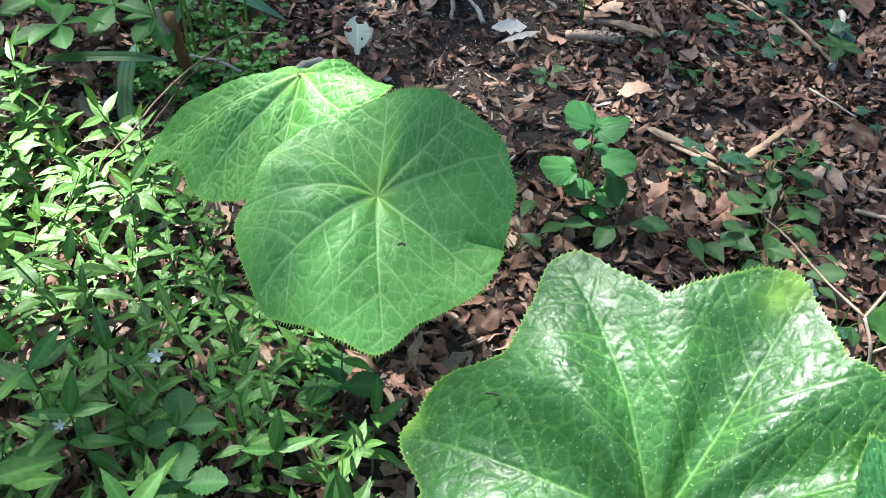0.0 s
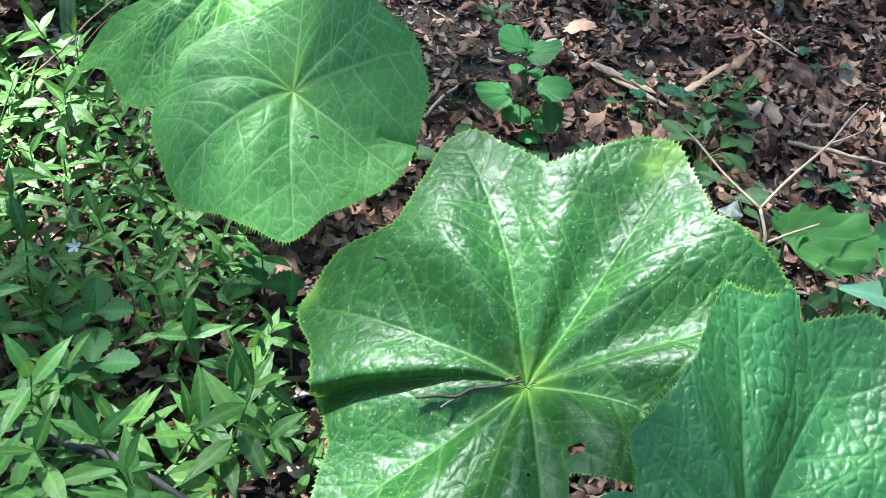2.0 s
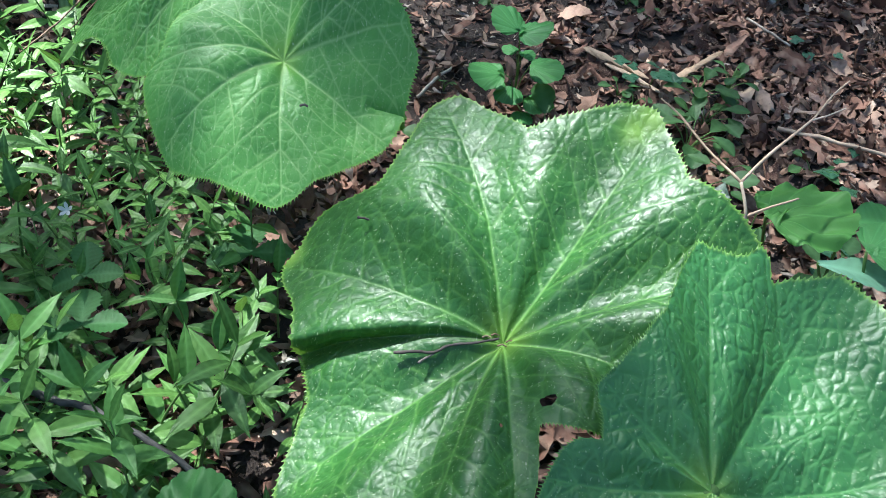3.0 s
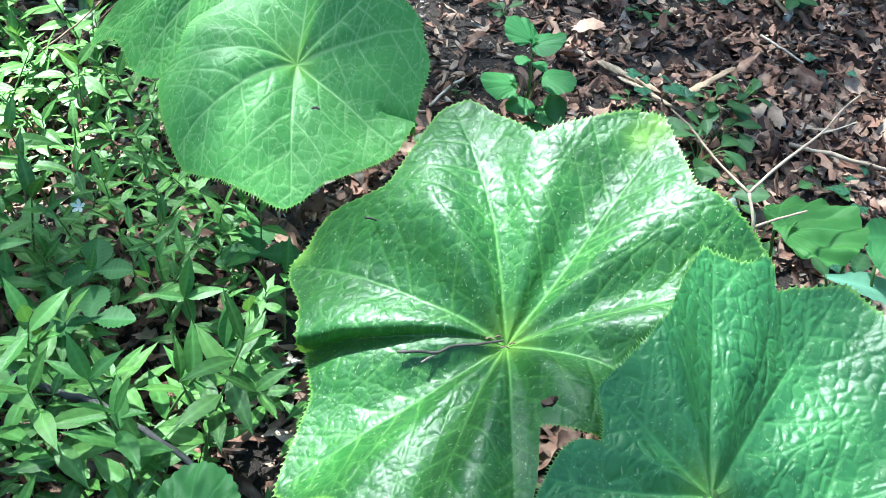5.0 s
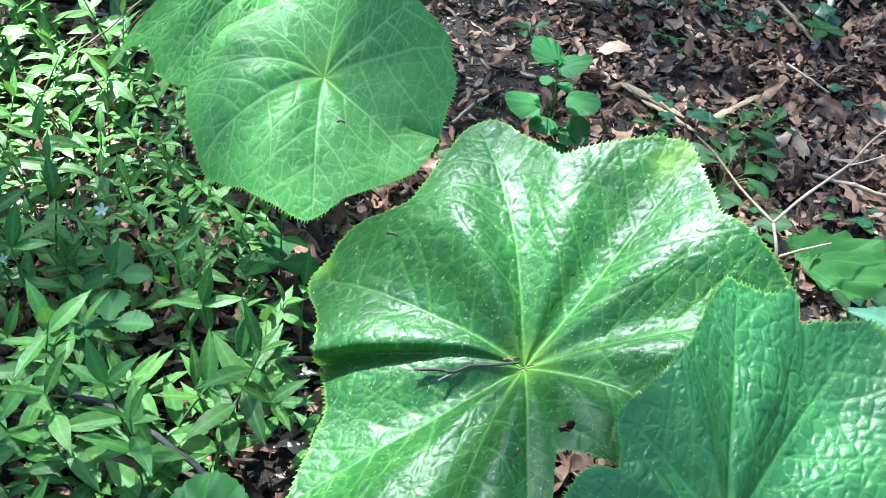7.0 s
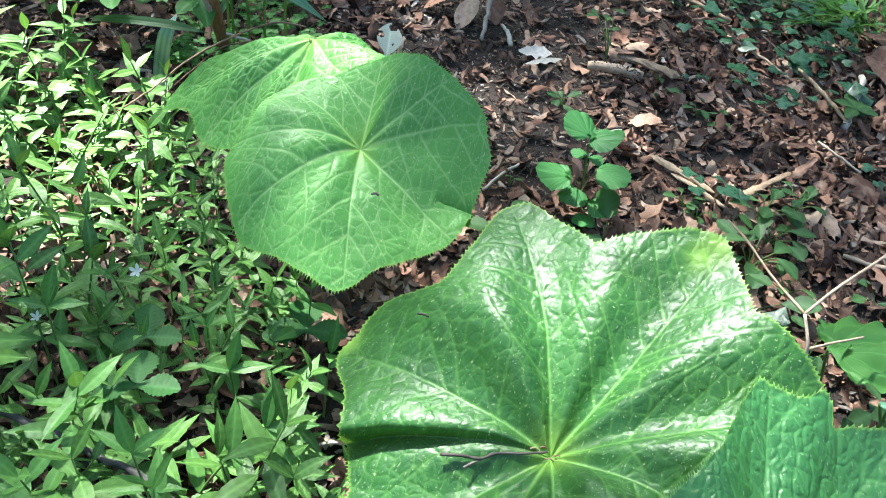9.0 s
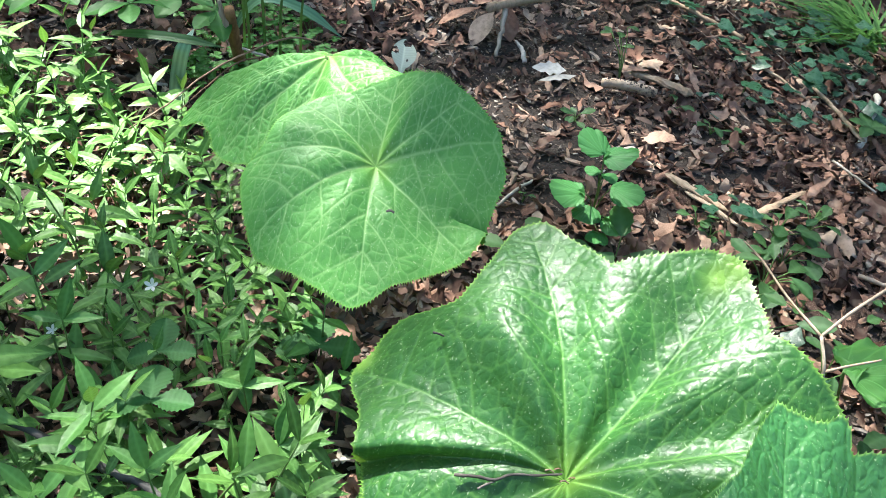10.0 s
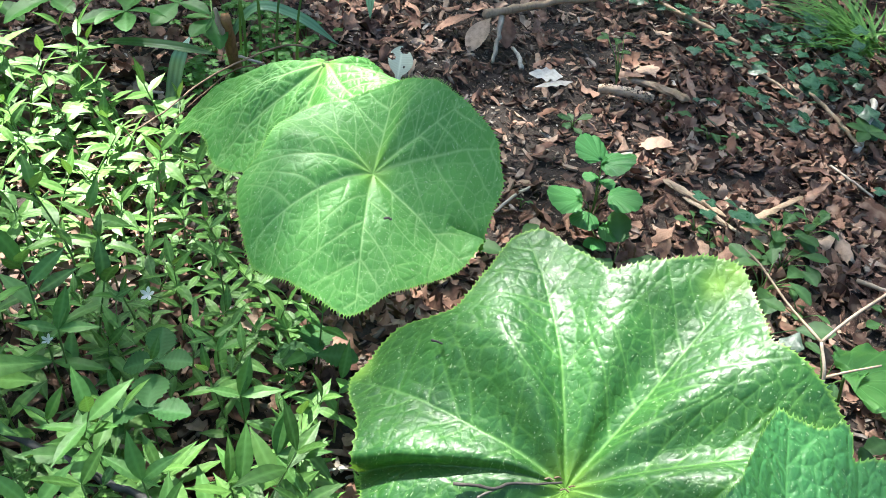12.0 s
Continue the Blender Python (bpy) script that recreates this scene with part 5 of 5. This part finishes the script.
strap([(-0.8, 1.38, 0.17), (-0.71, 1.356, 0.2), (-0.63, 1.365, 0.205), (-0.54, 1.385, 0.195)], 0.022, dark_leaf_mat, "dark green strap leaf lying across others")
strap([(-0.7, 1.75, 0.0), (-0.62, 1.76, 0.12), (-0.52, 1.8, 0.1), (-0.42, 1.83, 0.03)], 0.03, strap_mat, "grey-green strap leaf arching to the soil")
strap([(-0.52, 2.1, 0.0), (-0.46, 2.08, 0.12), (-0.4, 2.02, 0.12), (-0.37, 1.95, 0.06)], 0.035, strap_mat, "grey-green strap leaf arching to the soil")
for i, (x, y) in enumerate(((-0.56, 1.55), (-0.53, 1.57), (-0.6, 1.62), (-0.5, 1.6), (-0.47, 1.66))):
    strap([(x, y, 0), (x + 0.01, y - 0.02, 0.2), (x - 0.01 + 0.02 * i, y - 0.06, 0.42)], 0.007, dark_leaf_mat, "thin upright dark green grass leaf", "grass_leaf")


def stump():
    thing = new("cut_stem")
    thing.location = (-0.6, 1.6, 0.0)
    line = bent([(0, 0, -0.01), (0.012, -0.05, 0.09), (0.03, -0.12, 0.235)], 8)
    orange = dead_material("orange_stem", [(0.0, (0.13, 0.06, 0.026)), (0.5, (0.2, 0.095, 0.04)), (1.0, (0.34, 0.19, 0.09))], streak=(120, 120, 30))
    part("stem", tube(line, taper(len(line), 0.017, 0.011), 12, 0.2, 2), orange, thing)
    part("torn_flap", tube(bent([(0.02, -0.112, 0.185), (0.013, -0.12, 0.215), (0.008, -0.122, 0.25)], 4), taper(9, 0.009, 0.004), 6, 0.3, 3), wood_mat, thing, "torn pale straw-coloured flap")
    return tagged(thing, "cut brown stem stump with torn pale edge", "stump")


stump()


def clover(base, seed):
    rnd = random.Random(seed)
    thing = new("clover_clump")
    thing.location = base
    for _ in range(15):
        p = Vector((rnd.gauss(0, 0.04), rnd.gauss(0, 0.04), rnd.uniform(0.02, 0.08)))
        part("stalk", tube([(p.x * 0.3, p.y * 0.3, 0), p], 0.0008, 4), herb_stem_mat, thing)
        a0 = rnd.uniform(0, 120)
        for a in (0, 120, 240):
            part("leaflet", CLOVER, clover_mat, thing, at=aim(p, a0 + a, rnd.uniform(-12, 10), 0, rnd.uniform(0.8, 1.2)))
    return tagged(thing, "bright green three-leaflet clover clump", "clover", "clover clumps")


clover_mat = small_leaf_material("clover_leaf", (0.022, 0.1, 0.015), (0.05, 0.17, 0.028), 0.5)
CLOVER = leaf_mesh("clover_leaflet", 0.016, 0.018, "oval", 5, 5, 0.1, 0.2, 0, 5)
for i, (x, y) in enumerate(((-0.7, 1.54), (-0.63, 1.5), (-0.55, 1.53), (-0.5, 1.6), (-0.58, 1.64), (-0.68, 1.66), (-0.48, 1.7), (-0.56, 1.76), (-0.66, 1.78), (-0.74, 1.72), (-0.5, 1.83), (-0.42, 1.63), (-0.62, 1.9), (-0.45, 1.55), (-0.72, 1.88), (-0.58, 1.45))):
    clover((x, y, ground_z(x, y)), 900 + i)


def grass_clump():
    rnd = random.Random(55)
    v, f = [], []
    for _ in range(170):
        a, ln = rnd.gauss(2.6, 1.1), rnd.uniform(0.14, 0.34)
        x, y = rnd.gauss(0, 0.05), rnd.gauss(0, 0.05)
        k, w, rise = len(v), rnd.uniform(0.004, 0.008), rnd.uniform(0.25, 0.9)
        for i in range(6):
            t = i / 5
            d = ln * t
            h = ln * rise * (t - 0.62 * t * t)
            ww = w * (1 - t * 0.9)
            v += [(x + math.cos(a) * d - math.sin(a) * ww, y + math.sin(a) * d + math.cos(a) * ww, h), (x + math.cos(a) * d + math.sin(a) * ww, y + math.sin(a) * d - math.cos(a) * ww, h + 0.001)]
            if i:
                b = k + 2 * i
                f.append((b - 2, b - 1, b + 1, b))
    ob = part("grass_clump", made(v, f, "grass_clump"), grass_mat)
    ob.location = (1.08, 2.58, 0.0)
    return tagged(ob, "bright green arching grassy clump", "grass", kind="stuff")


grass_clump()
for i, (at, az, pitch, ln, wd) in enumerate((((1.06, 2.42, 0.05), -120, 10, 0.2, 0.11), ((1.05, 2.25, 0.03), -60, 15, 0.16, 0.1), ((1.1, 2.15, 0.03), 10, 10, 0.15, 0.1), ((-0.06, 2.08, 0.08), 150, -35, 0.12, 0.07), ((-0.1, 2.1, 0.07), 110, -20, 0.13, 0.06), ((-0.02, 2.12, 0.08), 190, -40, 0.1, 0.05))):
    pale_dead_leaf(at, az, pitch, ln, wd, "large curled brown dead leaf resting on litter", 150 + i, dead_mat)


# ---- taller sprigs of the herb ----
for i, (x, y, h, pairs, az) in enumerate(((-0.4, 0.54, 0.27, 5, 60), (-0.12, 0.3, 0.25, 5, 200), (-0.09, 0.72, 0.13, 3, 50), (-0.03, 0.62, 0.12, 3, 90), (-0.5, 0.42, 0.28, 5, 15), (-0.32, 0.44, 0.26, 5, 100), (-0.28, 0.34, 0.25, 5, 40))):
    k = tagged(herb(h, pairs, 950 + i, 0.5, 1.1, lit_sprig_mat), "taller bright herb sprig with pointed leaves", "herb", "herb sprigs")
    k.matrix_basis = pose(x, y, ground_z(x, y), 0, 0, az)


def sprig(points, whorls):
    """A leaning sprig along points. whorls: for some of the points, counted from the top, leaves as azimuth, pitch, size."""
    base = Vector(points[0])
    thing = new("groundcover_plant")
    thing.location = base
    line = bent([Vector(p) - base for p in points], 5)
    part("stem", tube(line, taper(len(line), 0.0021, 0.0011), 6), herb_stem_mat, thing)
    for k, leaves in enumerate(whorls):
        p = line[len(line) - 1 - 5 * k]
        for i, (az, pitch, size) in enumerate(leaves):
            part("leaf", SPRIG_LEAVES[(i + k) % 3], lit_sprig_mat, thing, at=aim(p, az, pitch, 12 * (-1) ** i, size))
    return tagged(thing, "taller bright herb sprig with pointed leaves", "herb", "herb sprigs")


sprig([(-0.16, 0.4, 0.02), (-0.13, 0.42, 0.13), (-0.094, 0.442, 0.197), (-0.053, 0.457, 0.255)],
      [((12, 58, 1.0), (-12, 62, 0.95), (-72, 22, 1.0), (-125, -8, 0.85)), ((25, 50, 1.15), (-110, -12, 0.85), (60, 22, 0.9)), ((40, 35, 1.1), (-130, -5, 0.8))])
sprig([(-0.15, 0.36, 0.0), (-0.148, 0.35, 0.16), (-0.15, 0.345, 0.25), (-0.153, 0.34, 0.33)],
      [((82, 14, 0.8), (25, 72, 0.9), (-45, 52, 0.75), (-100, 10, 0.35)), ((110, 5, 0.6), (-80, 25, 0.7)), ((60, 20, 1.0), (-110, 10, 0.9))])
sprig([(-0.15, 0.59, 0.02), (-0.15, 0.58, 0.12), (-0.149, 0.569, 0.193)],
      [((15, 66, 0.95), (-12, 62, 0.85), (-68, 24, 0.9), (100, 15, 0.7)), ((40, 40, 1.0), (-95, 12, 0.95))])
sprig([(-0.15, 0.77, 0.05), (-0.151, 0.76, 0.1), (-0.151, 0.749, 0.136)],
      [((92, 14, 0.75), (35, 55, 0.7), (-28, 58, 0.8), (-100, 12, 0.6)), ((140, 0, 0.6), (-60, 20, 0.55))])
sprig([(-0.21, 0.64, 0.03), (-0.21, 0.635, 0.13), (-0.208, 0.628, 0.198)],
      [((72, 16, 0.85), (-62, 24, 0.9), (-10, 70, 0.5)), ((30, 35, 1.0), (-130, 5, 0.9))])
sprig([(-0.4, 0.56, 0.03), (-0.4, 0.56, 0.15), (-0.395, 0.555, 0.25)],
      [((15, 66, 1.0), (-20, 60, 0.95), (-72, 24, 0.85), (100, 10, 0.8)), ((30, 40, 1.05), (-110, 10, 0.95))])


# ---- insects, twigs and crumbs on the big leaves ----
def leaf_speck(at, points, r, material, label, category="debris"):
    ob = part("plant_debris", tube(bent(points, 5), taper((len(points) - 1) * 5 + 1, r, r * 0.6), 7, 0.25, 7), material)
    ob.location = at
    return tagged(ob, label, category)


# An insect on the light green leaf, shaped as a plain dark speck.
leaf_speck((-0.017, 0.78, 0.378), [(-0.005, -0.001, 0), (0, 0.0015, 0.001), (0.006, 0.001, 0)], 0.0032, bark_mat, "tiny dark insect sitting on a big leaf")
leaf_speck((0.16, 0.385, 0.402), [(0, 0, 0.001), (0.022, 0.003, 0.004), (0.04, 0.003, 0.007), (0.055, 0.011, 0.011), (0.08, 0.015, 0.016), (0.103, 0.021, 0.02)], 0.0019, bark_mat, "thin withered dark twig lying on a leaf", "twig")
leaf_speck((0.186, 0.376, 0.404), [(0, 0, 0), (0.006, 0.006, 0.001), (0.014, 0.011, 0.003)], 0.0016, bark_mat, "short dark side twig lying on a leaf", "twig")
# An insect on the deep green leaf, likewise a plain speck.
leaf_speck((0.106, 0.518, 0.45), [(-0.006, 0.001, 0), (0, 0.0005, 0.001), (0.007, 0, 0)], 0.0016, bark_mat, "tiny dark insect sitting on a big leaf")
for k, (dx, dy) in enumerate(((-0.012, 0.004), (0.004, -0.004), (0.012, 0.002), (-0.003, 0.008))):
    leaf_speck((0.262 + dx, 0.402 + dy, 0.42), [(-0.004, 0, 0), (0, 0.002, 0.001), (0.005, 0.001, 0)], 0.0011, brown_twig_mat, "brown withered scrap in a leaf's middle")
leaf_speck((0.358, 0.262, 0.474), [(0, 0.008, 0), (0.002, 0, 0.002), (0.005, -0.008, 0)], 0.0028, twig_mat, "orange-brown bud scale on a big leaf")
